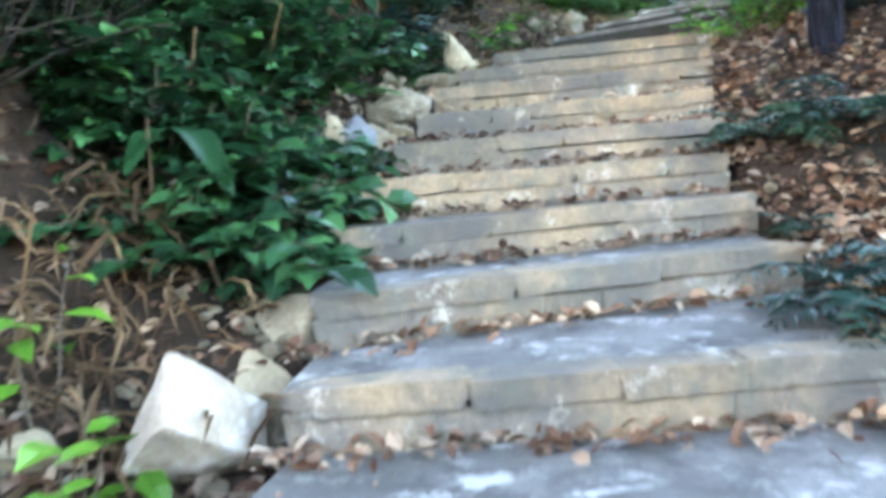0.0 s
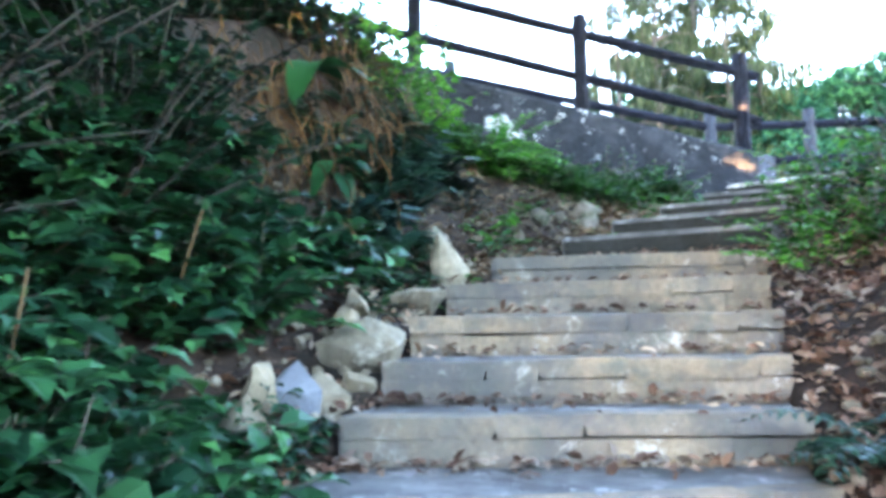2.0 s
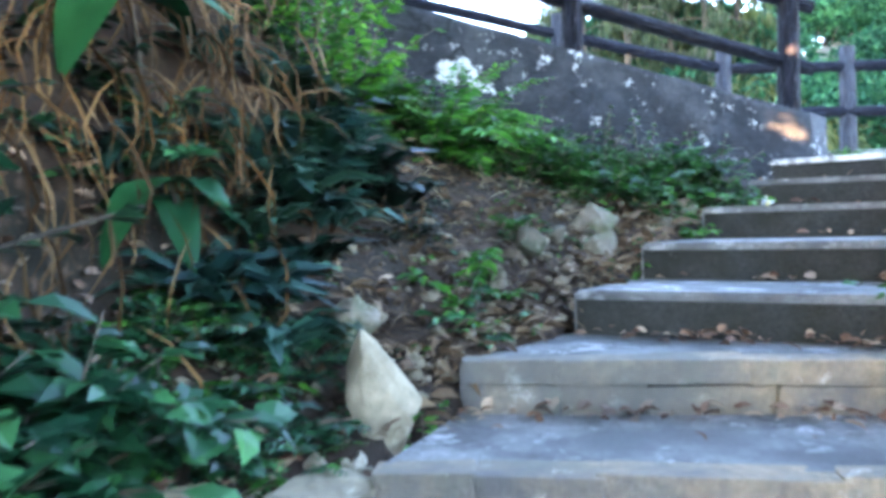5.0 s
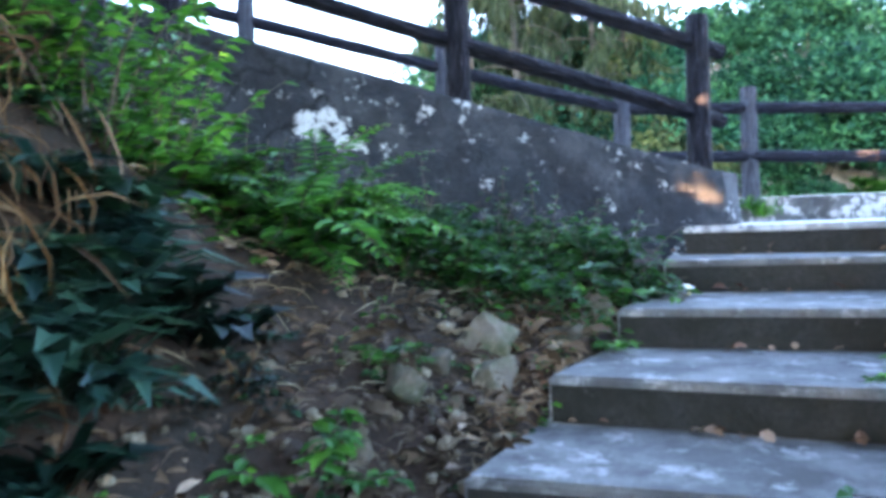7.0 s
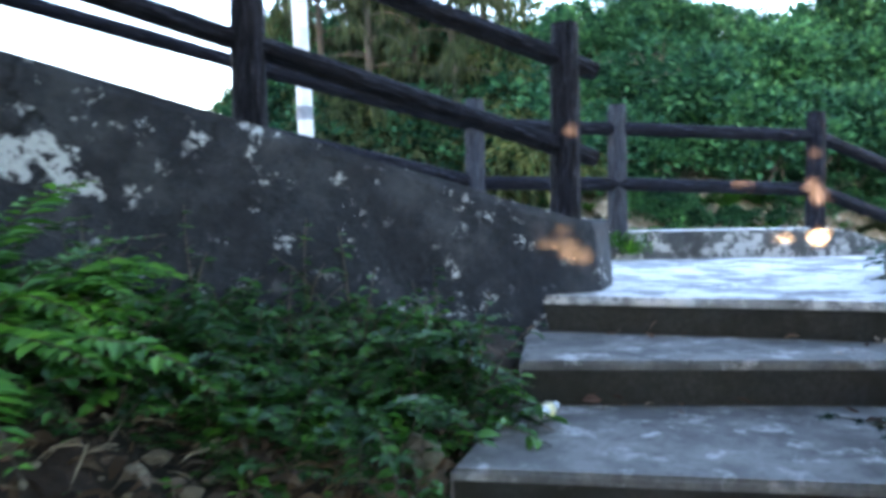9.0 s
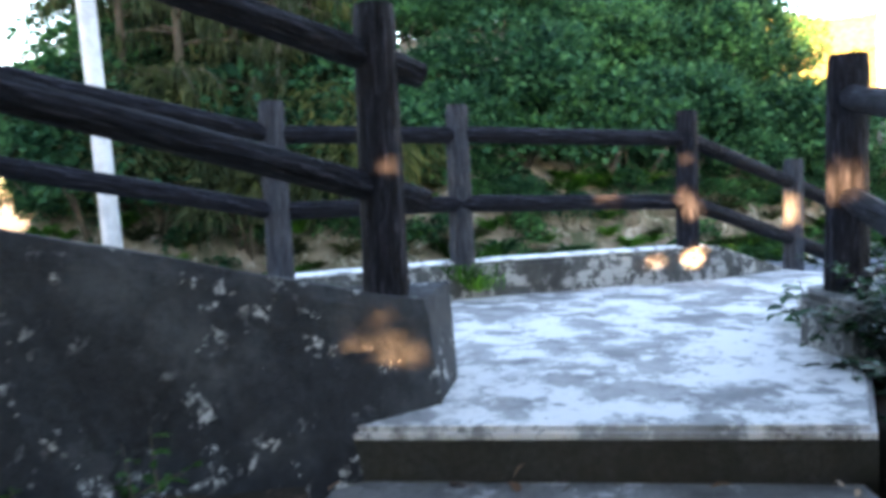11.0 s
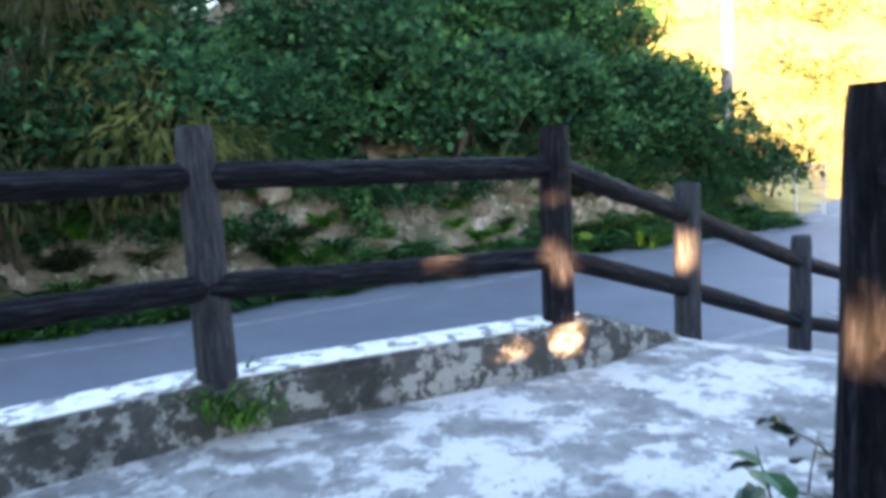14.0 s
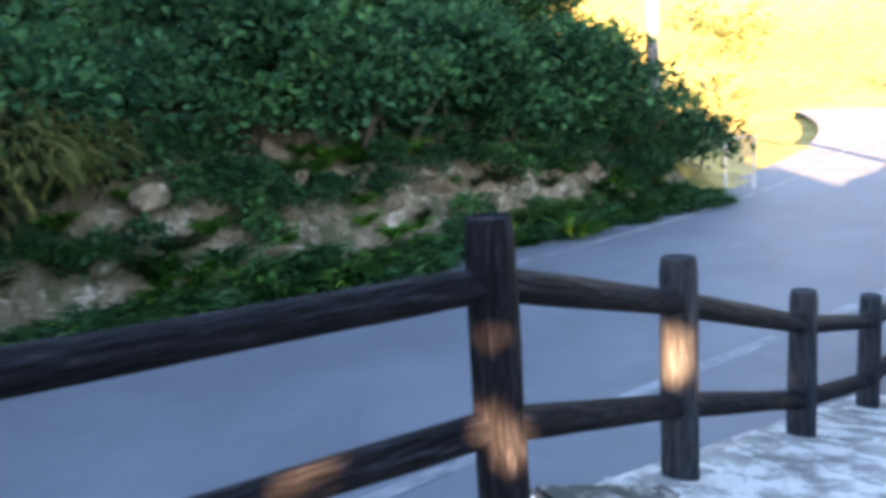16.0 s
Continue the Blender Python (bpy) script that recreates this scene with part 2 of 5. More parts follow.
M_LIME = foliage("lime_leaves", (0.10, 0.26, 0.03), (0.14, 0.34, 0.04), (0.20, 0.40, 0.06), 0.35, 0.4)
M_STRAW = foliage("dry_straw", (0.05, 0.027, 0.015), (0.12, 0.070, 0.040), (0.26, 0.17, 0.11), 0.8, 0.2)
M_ROOT = foliage("dead_roots", (0.03, 0.016, 0.010), (0.07, 0.040, 0.024), (0.15, 0.095, 0.06), 0.85, 0.1, 0.05)
M_PALETWIG = foliage("pale_dry_stalks", (0.12, 0.085, 0.06), (0.24, 0.18, 0.13), (0.42, 0.35, 0.27), 0.8, 0.1, 0.1)
M_LITTER = foliage("dead_leaves", (0.10, 0.045, 0.03), (0.25, 0.14, 0.10), (0.47, 0.34, 0.27), 0.8, 0.1, 0.1)
M_TWIG = mineral("dark_twigs", ((0.018, 0.013, 0.009), (0.05, 0.037, 0.026)), (0.02, 0.018, 0.012), 22, 3, 0.8)
# dry grass, paler than its own tone to carry the evening sun's glare
M_SUNLITGRASS = foliage("sunlit_dry_far_grass", (0.26, 0.21, 0.08), (0.36, 0.30, 0.12), (0.46, 0.40, 0.18), 0.8, 0.2, 0.05)
M_BARK = mineral("bark", ((0.06, 0.045, 0.032), (0.16, 0.125, 0.09)), (0.05, 0.045, 0.03), 22, 3, 1.0, stretch=(1, 1, 0.3))


# ---- helpers for things ----
def ob_from(name, verts, faces, mat, parent=None, label="", smooth=False):
    me = bpy.data.meshes.new(name)
    me.from_pydata([tuple(v) for v in verts], [], [tuple(f) for f in faces])
    me.materials.append(mat)
    if smooth:
        me.polygons.foreach_set("use_smooth", [True] * len(me.polygons))
    ob = new(name, me)
    ob.parent = parent
    if label:
        ob["label"] = label
    return ob


def part(name, bm, mat, parent=None, label="", smooth=False):
    me = bpy.data.meshes.new(name)
    bm.to_mesh(me)
    bm.free()
    me.materials.append(mat)
    if smooth:
        me.polygons.foreach_set("use_smooth", [True] * len(me.polygons))
    ob = new(name, me)
    ob.parent = parent
    if label:
        ob["label"] = label
    return ob


def prism(name, base, top_z, bottom_z, mat, parent=None, label="", bevel=0.015):
    """A slab over a polygon; top_z is a number or one height a corner."""
    n = len(base)
    tops = top_z if isinstance(top_z, (list, tuple)) else [top_z] * n
    bots = bottom_z if isinstance(bottom_z, (list, tuple)) else [bottom_z] * n
    bm = bmesh.new()
    lo = [bm.verts.new((x, y, b)) for (x, y), b in zip(base, bots)]
    hi = [bm.verts.new((x, y, t)) for (x, y), t in zip(base, tops)]
    bm.faces.new(hi)
    bm.faces.new(lo[::-1])
    for i in range(n):
        j = (i + 1) % n
        bm.faces.new((lo[i], lo[j], hi[j], hi[i]))
    bmesh.ops.recalc_face_normals(bm, faces=bm.faces)
    if bevel:
        bmesh.ops.bevel(bm, geom=[e for e in bm.edges if abs(e.verts[0].co.z - e.verts[1].co.z) < 0.6], offset=bevel, segments=2, affect="EDGES")
    return part(name, bm, mat, parent, label)


def tube(path, radii, seg=14, rough=0.0, seed=0, cap=True):
    """Verts and faces of a tube along points, with uneven bark."""
    rng = random.Random(seed)
    verts, faces = [], []
    path = [Vector(p) for p in path]
    for i, p in enumerate(path):
        d = (path[min(i + 1, len(path) - 1)] - path[max(i - 1, 0)]).normalized()
        a = d.cross(Vector((0.13, 0.21, 0.97)) if abs(d.z) < 0.9 else Vector((1, 0, 0))).normalized()
        b = d.cross(a)
        for s in range(seg):
            t = 2 * math.pi * s / seg
            r = radii[i] * (1 + rough * (noise.noise(Vector((math.cos(t) * 2 + seed, math.sin(t) * 2, i * 0.55))) + 0.5 * rng.uniform(-1, 1)))
            verts.append(p + r * (math.cos(t) * a + math.sin(t) * b))
    for i in range(len(path) - 1):
        for s in range(seg):
            s2 = (s + 1) % seg
            faces.append((i * seg + s, i * seg + s2, (i + 1) * seg + s2, (i + 1) * seg + s))
    if cap:
        faces.append(tuple(range(seg))[::-1])
        faces.append(tuple((len(path) - 1) * seg + s for s in range(seg)))
    return verts, faces


def lerp(a, b, t):
    return Vector(a) * (1 - t) + Vector(b) * t


# leaf outlines: along x, side y, lift z
LEAF_FINE = (((0, 0, 0), (0.3, 0.20, 0.06), (0.68, 0.17, 0.04), (1, 0, -0.18), (0.68, -0.17, 0.04), (0.3, -0.20, 0.06), (0.5, 0, 0)), ((0, 6, 1), (1, 6, 2), (2, 6, 3), (3, 6, 4), (4, 6, 5), (5, 6, 0)))
LEAF_ROUGH = (((0, 0, 0), (0.45, 0.26, 0.07), (1, 0, -0.12), (0.45, -0.26, 0.07)), ((0, 1, 2), (0, 2, 3)))
LEAF_BLADE = (((0, 0, 0), (0.35, 0.05, 0.10), (0.7, 0.045, 0.06), (1, 0, -0.25), (0.7, -0.045, 0.06), (0.35, -0.05, 0.10), (0.35, 0, 0.08), (0.7, 0, 0.03)), ((0, 6, 1), (1, 6, 7, 2), (2, 7, 3), (3, 7, 4), (4, 7, 6, 5), (5, 6, 0)))


def leaves(spots, shape):
    """Verts and faces for leaves; a spot is (place, outward way, length, width factor, roll)."""
    tv, tf = shape
    tv = np.array(tv, float)
    V, F = [], []
    for k, (p, way, size, wide, roll) in enumerate(spots):
        x = np.array(way, float)
        x /= np.linalg.norm(x) + 1e-9
        up = np.array((0.0, 0.0, 1.0))
        y = np.cross(up, x)
        ln = np.linalg.norm(y)
        y = y / ln if ln > 1e-3 else np.array((0.0, 1.0, 0.0))
        z = np.cross(x, y)
        c, s = math.cos(roll), math.sin(roll)
        y, z = c * y + s * z, c * z - s * y
        V.append(np.array(p) + size * (tv[:, :1] * x + wide * tv[:, 1:2] * y + tv[:, 2:3] * z))
        o = k * len(tv)
        F += [tuple(o + i for i in f) for f in tf]
    return np.concatenate(V), F


# ---- plan ----
RISE, TOP = 0.18, 3.505
EDGES = [  # left and right end of each step's nosing, from the landing down
    (2.50, 10.30, 4.10, 9.72), (2.34, 9.50, 3.95, 9.32), (2.02, 8.72, 3.50, 8.42), (1.70, 8.04, 3.02, 7.66), (1.44, 7.35, 2.82, 7.06),
    (1.12, 6.60, 2.78, 6.86), (1.05, 5.92, 2.74, 6.16), (1.08, 5.30, 2.76, 5.56), (1.12, 4.87, 2.76, 5.22), (1.14, 4.42, 2.79, 4.87),
    (1.20, 3.68, 2.82, 4.47), (1.32, 3.30, 2.93, 4.24), (1.53, 2.74, 3.07, 3.78), (1.70, 2.28, 3.22, 2.80), (1.80, 1.75, 3.35, 2.15),
    (1.85, 1.2, 3.4, 1.55), (1.9, 0.65, 3.45, 0.95), (1.93, 0.1, 3.5, 0.4), (1.95, -0.5, 3.5, -0.2), (1.95, -1.1, 3.5, -0.8), (1.95, -1.7, 3.5, -1.4), (1.95, -2.3, 3.5, -2.0)]
YS = np.array([(e[1] + e[3]) / 2 for e in EDGES])[::-1]
ZS = np.array([TOP - RISE * k for k in range(len(EDGES))])[::-1]
XL = np.array([e[0] for e in EDGES])[::-1]
XR = np.array([e[2] for e in EDGES])[::-1]
YL = np.array([e[1] for e in EDGES])[::-1]
YR = np.array([e[3] for e in EDGES])[::-1]
U, N = Vector((0.937, 0.349, 0)), Vector((0.349, -0.937, 0))   # along the wall, and out of its face
P2 = Vector((2.758, 10.67, 3.876))
ROAD_Z = 2.3


# sun spots wanted on posts, kerb and wall; leaves are cut along these beams
GAPS = [(4.66, 12.86, 4.14, 0.055), (5.26, 12.88, 4.10, 0.035), (5.32, 12.88, 4.0, 0.04), (5.24, 12.88, 4.38, 0.015), (5.29, 12.83, 3.66, 0.035), (5.34, 12.83, 3.72, 0.012), (5.02, 12.83, 3.67, 0.012), (4.95, 12.83, 3.64, 0.006), (6.40, 13.27, 4.0, 0.035), (6.39, 13.27, 3.90, 0.04),
        (4.76, 10.68, 4.22, 0.06), (2.69, 10.46, 3.84, 0.03), (2.73, 10.46, 3.76, 0.025), (2.66, 10.46, 3.76, 0.015), (2.80, 10.46, 3.70, 0.02), (2.76, 10.57, 4.38, 0.02)]   # place, and half width of the beam


def smooth(a, b, v):
    t = min(1, max(0, (v - a) / (b - a)))
    return t * t * (3 - 2 * t)


def ground_z(x, y):
    """Height of the soil."""
    zl, zr = np.interp(y, YL, ZS), np.interp(y, YR, ZS)
    xl, xr = np.interp(y, YL, XL), np.interp(y, YR, XR)
    w = 0.05 * noise.noise(Vector((x * 1.7, y * 1.7, 0))) + 0.02 * noise.noise(Vector((x * 6, y * 6, 3)))
    steep = 0.80 - 0.54 * smooth(6.8, 9.2, y)
    if x < xl:
        d = min(xl - x, 9.0)
        z = zl - 0.12 + 0.25 * min(d, 0.35) + steep * max(0, d - 0.35) + 0.75 * smooth(0.9, 1.9, d) * (1 - smooth(6.5, 9, y)) - 0.6 * max(0, d - 1.7) - 0.26 * smooth(2.75, 2.3, y)
    elif x > xr:
        d = min(x - xr, 9.0)
        z = zr - 0.08 + 0.32 * min(d, 2.0) - 0.10 * max(0, d - 3)
    else:
        z = np.interp(y, YS, ZS) - 0.55
        w = 0
    # behind the wall: under the landing and ramp, then down to the road
    off = (Vector((x, y, 0)) - Vector((P2.x, P2.y, 0))).dot(N)
    if off < 0.1:
        along = (Vector((x, y, 0)) - Vector((P2.x, P2.y, 0))).dot(U)
        along = max(along, -9.5)
        under = 2.6 + 0.22 * max(0, -along) * (1 - smooth(14, 17, y))
        under = min(under, 3.0 + 0.22 * max(0, -along))
        under = under * (1 - smooth(12.9, 13.8, y)) + (ROAD_Z - 0.12) * smooth(12.9, 13.8, y)
        under -= 0.45 * smooth(6.0, 9.5, x) * (1 - smooth(14, 15.5, y))
        t = smooth(-0.15, 0.1, -off) if x < 3.4 else smooth(9.6, 10.6, y)
        z = z * (1 - t) + under * t
        w *= 0.3
    if x > 3.9 and y > 8.5:
        t = smooth(3.9, 4.5, x) * smooth(8.5, 10.0, y) * (1 - smooth(11.0, 12.2, y))
        z = z * (1 - t) + (3.45 - 0.28 * max(0, x - 5.0)) * t if x < 9 else z
    # the hill beyond the road
    far = 21.9 + 0.12 * max(0, x - 4) + 0.3 * noise.noise(Vector((x * 0.4, 5, 0)))
    if y > far - 0.5:
        d = y - far
        z = ROAD_Z - 0.1 + 1.5 * smooth(0.0, 1.1, d) + 0.75 * max(0, min(d - 0.8, 9)) + 0.25 * max(0, d - 9.8)
        z = ROAD_Z - 0.1 + (z - ROAD_Z + 0.1) * (1 - 0.97 * smooth(14.0, 21.0, x - 0.25 * d)) * (1 - 0.55 * smooth(1.0, -6.0, x))
        crest = 8.8 - 0.035 * (x - 11.3) ** 2 if x < 11.3 else 8.8 - 0.02 * (x - 11.3) ** 2
        z = min(z, max(crest, 2.2 + 5.4 * smooth(-2.6, -0.4, x) if x < 6 else 2.0))
        w *= 2.5
    return z + w


def axis(breaks):
    out = []
    for a, b, step in breaks:
        n = max(1, round((b - a) / step))
        out += [a + (b - a) * i / n for i in range(n)]
    return out + [breaks[-1][1]]


gx = axis([(-1500, -200, 325), (-200, -30, 34), (-30, -6, 3), (-6, -2, 0.4), (-2, 5.5, 0.13), (5.5, 12, 0.4), (12, 34, 1.5), (34, 200, 33), (200, 1500, 325)])
gy = axis([(-1500, -200, 325), (-200, -30, 34), (-30, -4, 2.6), (-4, -0.5, 0.4), (-0.5, 11.5, 0.13), (11.5, 21, 0.5), (21, 36, 0.6), (36, 60, 4), (60, 200, 35), (200, 1500, 325)])
gv = [(x, y, ground_z(x, y)) for y in gy for x in gx]
gn = len(gx)
gf = [(j * gn + i, j * gn + i + 1, (j + 1) * gn + i + 1, (j + 1) * gn + i) for j in range(len(gy) - 1) for i in range(gn - 1)]
ground = tagged(ob_from("ground", gv, gf, M_SOIL, smooth=True), "brown soil bank with dead leaves", "ground", kind="structure")
ground.data.materials.append(M_CUT)
ground.data.materials.append(M_SUNLITGRASS)
# soil past the bend takes the sun-brightened grass colour too
ground.data.polygons.foreach_set("material_index", [(2 if gv[f[0]][0] > 16.5 else 1) if gv[f[0]][1] > 20.5 else 0 for f in gf])

# ---- road ----
def road_y(x, v):
    """Across the road: v from 0 at the near edge to 1 at the far edge."""
    near = 15.75 + 0.10 * (x - 7) + 0.012 * max(0, x - 12) ** 2
    far = 20.15 + 0.16 * (x - 4) * (x > 4) + 0.012 * max(0, x - 12) ** 2
    return near + (far - near) * v


def strip(name, v0, v1, z, mat, x0=-45.0, x1=48.0, parent=None):
    xs = [x0 + (x1 - x0) * i / 60 for i in range(61)]
    vs = [(x, road_y(x, v), z - (0.08 if False else 0)) for x in xs for v in (v0, v1)]
    return ob_from(name, vs, [(2 * i, 2 * i + 2, 2 * i + 3, 2 * i + 1) for i in range(60)], mat, parent)


tagged(strip("road", -0.42, 1.25, ROAD_Z, M_ASPHALT), "grey asphalt road curving past the fence", "road", kind="structure")
tagged(strip("road_line", 0.985, 1.012, ROAD_Z + 0.005, M_PAINT), "worn white edge line on the asphalt", "road line", kind="structure")
tagged(strip("road_line", 0.02, 0.05, ROAD_Z + 0.005, M_PAINT), "worn white edge line on the asphalt", "road line", kind="structure")

# ---- stairs ----
stairs = tagged(new("stairs"), "weathered stone and concrete garden stairs strewn with leaves", "stairs", kind="structure")
bm = bmesh.new()
bmesh.ops.create_cube(bm, size=1)
bmesh.ops.bevel(bm, geom=bm.edges[:], offset=0.03, segments=1, affect="EDGES")
STONES = []
for i in range(5):
    b2 = bm.copy()
    for v in b2.verts:
        v.co += 0.075 * noise.noise_vector(v.co * 2.3 + Vector((i * 7, 0, 0)))
    me = bpy.data.meshes.new("stone")
    b2.to_mesh(me)
    b2.free()
    me.materials.append(M_STONE)
    STONES.append(me)
bm.free()
rng = random.Random(4)
for k in range(len(EDGES)):
    z = TOP - RISE * k
    a, b = Vector((EDGES[k][0], EDGES[k][1], 0)), Vector((EDGES[k][2], EDGES[k][3], 0))
    if k == 0:
        continue
    c, d = Vector((EDGES[k - 1][2], EDGES[k - 1][3], 0)), Vector((EDGES[k - 1][0], EDGES[k - 1][1], 0))
    back = Vector((0, 0.12, 0))
    inset = (b - a).normalized().cross(Vector((0, 0, -1))) * (0.05 if k >= 5 else 0.0)
    a2, b2 = a - inset * -1, b - inset * -1
    step = prism("step", [tuple((p)[:2]) for p in (a2, b2, c + back, d + back)], z - (0.006 if k >= 5 else 0), z - 0.62, M_TREAD if k > 4 else M_TREAD, stairs, bevel=0.012)
    # upper steps get a thin, darker face below the nosing
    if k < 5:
        prism("riser_face", [tuple((p)[:2]) for p in (a + Vector((0.01, -0.006, 0)), b + Vector((-0.01, -0.006, 0)), b + Vector((-0.01, 0.05, 0)), a + Vector((0.01, 0.05, 0)))], z - 0.035, z - 0.3, M_DARKRISER, step, bevel=0)
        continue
    run, ang = (b - a).length, math.degrees(math.atan2(b.y - a.y, b.x - a.x))
    for h0, h1, out in ((0.0, 0.078, 0.012), (0.086, 0.20, 0.0)):
        s = 0.0
        while s < run - 0.03:
            w = min(rng.uniform(0.22, 0.62), run - s)
            if run - s - w < 0.12:
                w = run - s
            mid = a + (b - a).normalized() * (s + w / 2)
            st = new("stone", STONES[rng.randrange(5)])
            st.parent = step
            st.matrix_basis = pose(mid.x, mid.y + 0.06 - out + rng.uniform(-0.006, 0.006), z - (h0 + h1) / 2 + rng.uniform(-0.006, 0.003), rng.uniform(-3, 3), rng.uniform(-0.9, 0.9), ang + rng.uniform(-1.5, 1.5)) @ Matrix.Diagonal((w + 0.002, 0.13, (h1 - h0) * 1.07, 1))
            s += w

# ---- landing, ramps, kerbs, walls ----
def at_wall(along, off, z=0.0):
    p = P2 + U * along + N * off
    return (p.x, p.y)


E0 = EDGES[0]
tagged(prism("landing", [(E0[0], E0[1]), (E0[2], E0[3]), (4.62, 10.35), (4.85, 11.0), (6.70, 11.60), (6.08, 13.36), (5.9, 13.12), (3.6, 13.05), (2.2, 12.75), at_wall(-0.3, -0.05)], TOP, 2.5, M_LANDING, bevel=0.02), "worn pale concrete landing with grey stains", "landing", kind="structure")
prism_pts = [at_wall(0.3, -0.1), (2.35, 12.95), (2.35 - 0.937 * 9, 12.95 - 0.349 * 9), at_wall(-8.7, -0.1)]
tagged(prism("ramp", prism_pts, [TOP + 0.004, TOP + 0.004, TOP + 2.4, TOP + 2.4], [2.5, 2.5, 4, 4], M_LANDING), "sloping pale concrete path behind the wall", "ramp", kind="structure")
SLOPE = [(5.97, 13.33), (6.60, 11.55), (11.9, 13.5), (11.2, 15.25)]
tagged(prism("ramp", SLOPE, [TOP - 0.012 if i < 2 else 2.04 for i in range(4)], [1.5] * 4, M_LANDING, bevel=0), "pale concrete path sloping down to the road", "ramp", kind="structure")

# the same darker face below the landing's edge
prism("riser_face", [(E0[0] + 0.01, E0[1] - 0.006), (E0[2], E0[3] - 0.006), (E0[2], E0[3] + 0.05), (E0[0] + 0.01, E0[1] + 0.05)], TOP - 0.04, 3.0, M_DARKRISER, bpy.data.objects["landing"], bevel=0)

# kerb under the far fence
kerb = tagged(new("kerb"), "lichen-stained concrete kerb with a whitened top", "kerb", kind="structure")
prism("kerb_body", [(1.9, 12.40), (2.45, 12.55), (3.55, 12.80), (5.55, 12.82), (5.55, 13.13), (3.5, 13.12), (2.3, 12.88), (1.8, 12.7)], 3.735, 2.6, M_KERB, kerb, bevel=0.03)
prism("kerb_end", [(5.54, 12.825), (6.2, 13.03), (6.2, 13.16), (5.54, 13.125)], [3.73, 3.508, 3.508, 3.73], [2.6] * 4, M_KERB, kerb, bevel=0.02)
prism("kerb_top", [(2.0, 12.50), (2.45, 12.63), (3.55, 12.86), (5.2, 12.88), (5.5, 13.02), (5.45, 13.09), (3.5, 13.09), (2.3, 12.84)], 3.742, 3.72, M_KERBTOP, kerb, bevel=0.004)

# the long retaining wall with its sloping top
wall = tagged(new("wall_north"), "dark weathered retaining wall with pale lichen patches", "retaining wall", kind="structure")
bm = bmesh.new()
rows = []
ends = [-8.5 + 8.56 * i / 60 for i in range(61)]
for s in ends:
    zt = P2.z - 0.275 * s if s < 0 else P2.z
    zt -= 0.01 * noise.noise(Vector((s * 3, 0, 0)))
    col = []
    for h, off in ((0, -0.20), (0, 0.17), (0.05, 0.20), (0.25, 0.24), (0.5, 0.29), (0.8, 0.36), (1.2, 0.44), (1.8, 0.5)):
        q = P2 + U * (s + (0.36 if (s == ends[-1] and off == -0.20) else 0)) + N * (off + 0.03 * noise.noise(Vector((s * 2.1, h * 3, 2))))
        col.append(bm.verts.new((q.x, q.y, zt - h)))
    q = P2 + U * (s + (0.36 if s == ends[-1] else 0)) + N * -0.2
    col.append(bm.verts.new((q.x, q.y, zt - 1.8)))
    rows.append(col)
for r0, r1 in zip(rows, rows[1:]):
    for i in range(len(r0)):
        j = (i + 1) % len(r0)
        bm.faces.new((r0[i], r1[i], r1[j], r0[j]))
bm.faces.new(rows[0])
bm.faces.new(rows[-1][::-1])
bmesh.ops.recalc_face_normals(bm, faces=bm.faces)
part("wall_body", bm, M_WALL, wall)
bm = bmesh.new()

# plinth beneath the fence on the right
tagged(prism("plinth", [(4.60, 10.42), (4.72, 10.36), (5.08, 10.76), (5.02, 10.98), (4.78, 10.98), (4.63, 10.78)], 3.735, 2.6, M_KERB, bevel=0.03), "pale stained concrete plinth under a fence post", "plinth", kind="structure")


# ---- log fences ----
def log_verts(p0, p1, r0, r1, seed, seg=30, rows=18, rough=0.05):
    """A log with bark ridges running along it, a sawn rim and a slightly sunken end."""
    length = (Vector(p1) - Vector(p0)).length
    verts, faces = [], []
    for i in range(rows + 1):
        t = i / rows
        for s in range(seg):
            a = 2 * math.pi * s / seg
            q = Vector((math.cos(a) * 3.2 + seed * 3.7, math.sin(a) * 3.2, length * t * 1.6))
            ridge = 1.3 * rough * noise.noise(q) + 1.1 * rough * noise.noise(Vector((math.cos(a) * 8 + seed, math.sin(a) * 8, length * t * 2.6)))
            r = (r0 + (r1 - r0) * t) * (1 + ridge) - (0.006 if i in (0, rows) else 0)
            verts.append(Vector((r * math.cos(a), r * math.sin(a), length * t)))
    for i in range(rows):
        for s in range(seg):
            s2 = (s + 1) % seg
            faces.append((i * seg + s, i * seg + s2, (i + 1) * seg + s2, (i + 1) * seg + s))
    for i, z in ((0, 0.008), (rows, length - 0.008)):
        o = len(verts)
        verts += [Vector((0.9 * verts[i * seg + s].x, 0.9 * verts[i * seg + s].y, z + 0.006 * noise.noise(Vector((s * 1.7, seed, i))))) for s in range(seg)]
        verts.append(Vector((0, 0, z)))
        for s in range(seg):
            s2 = (s + 1) % seg
            ring = (i * seg + s, i * seg + s2, o + s2, o + s)
            faces += [ring if i else ring[::-1], (o + s, o + s2, o + seg) if i else (o + s2, o + s, o + seg)]
    return verts, faces


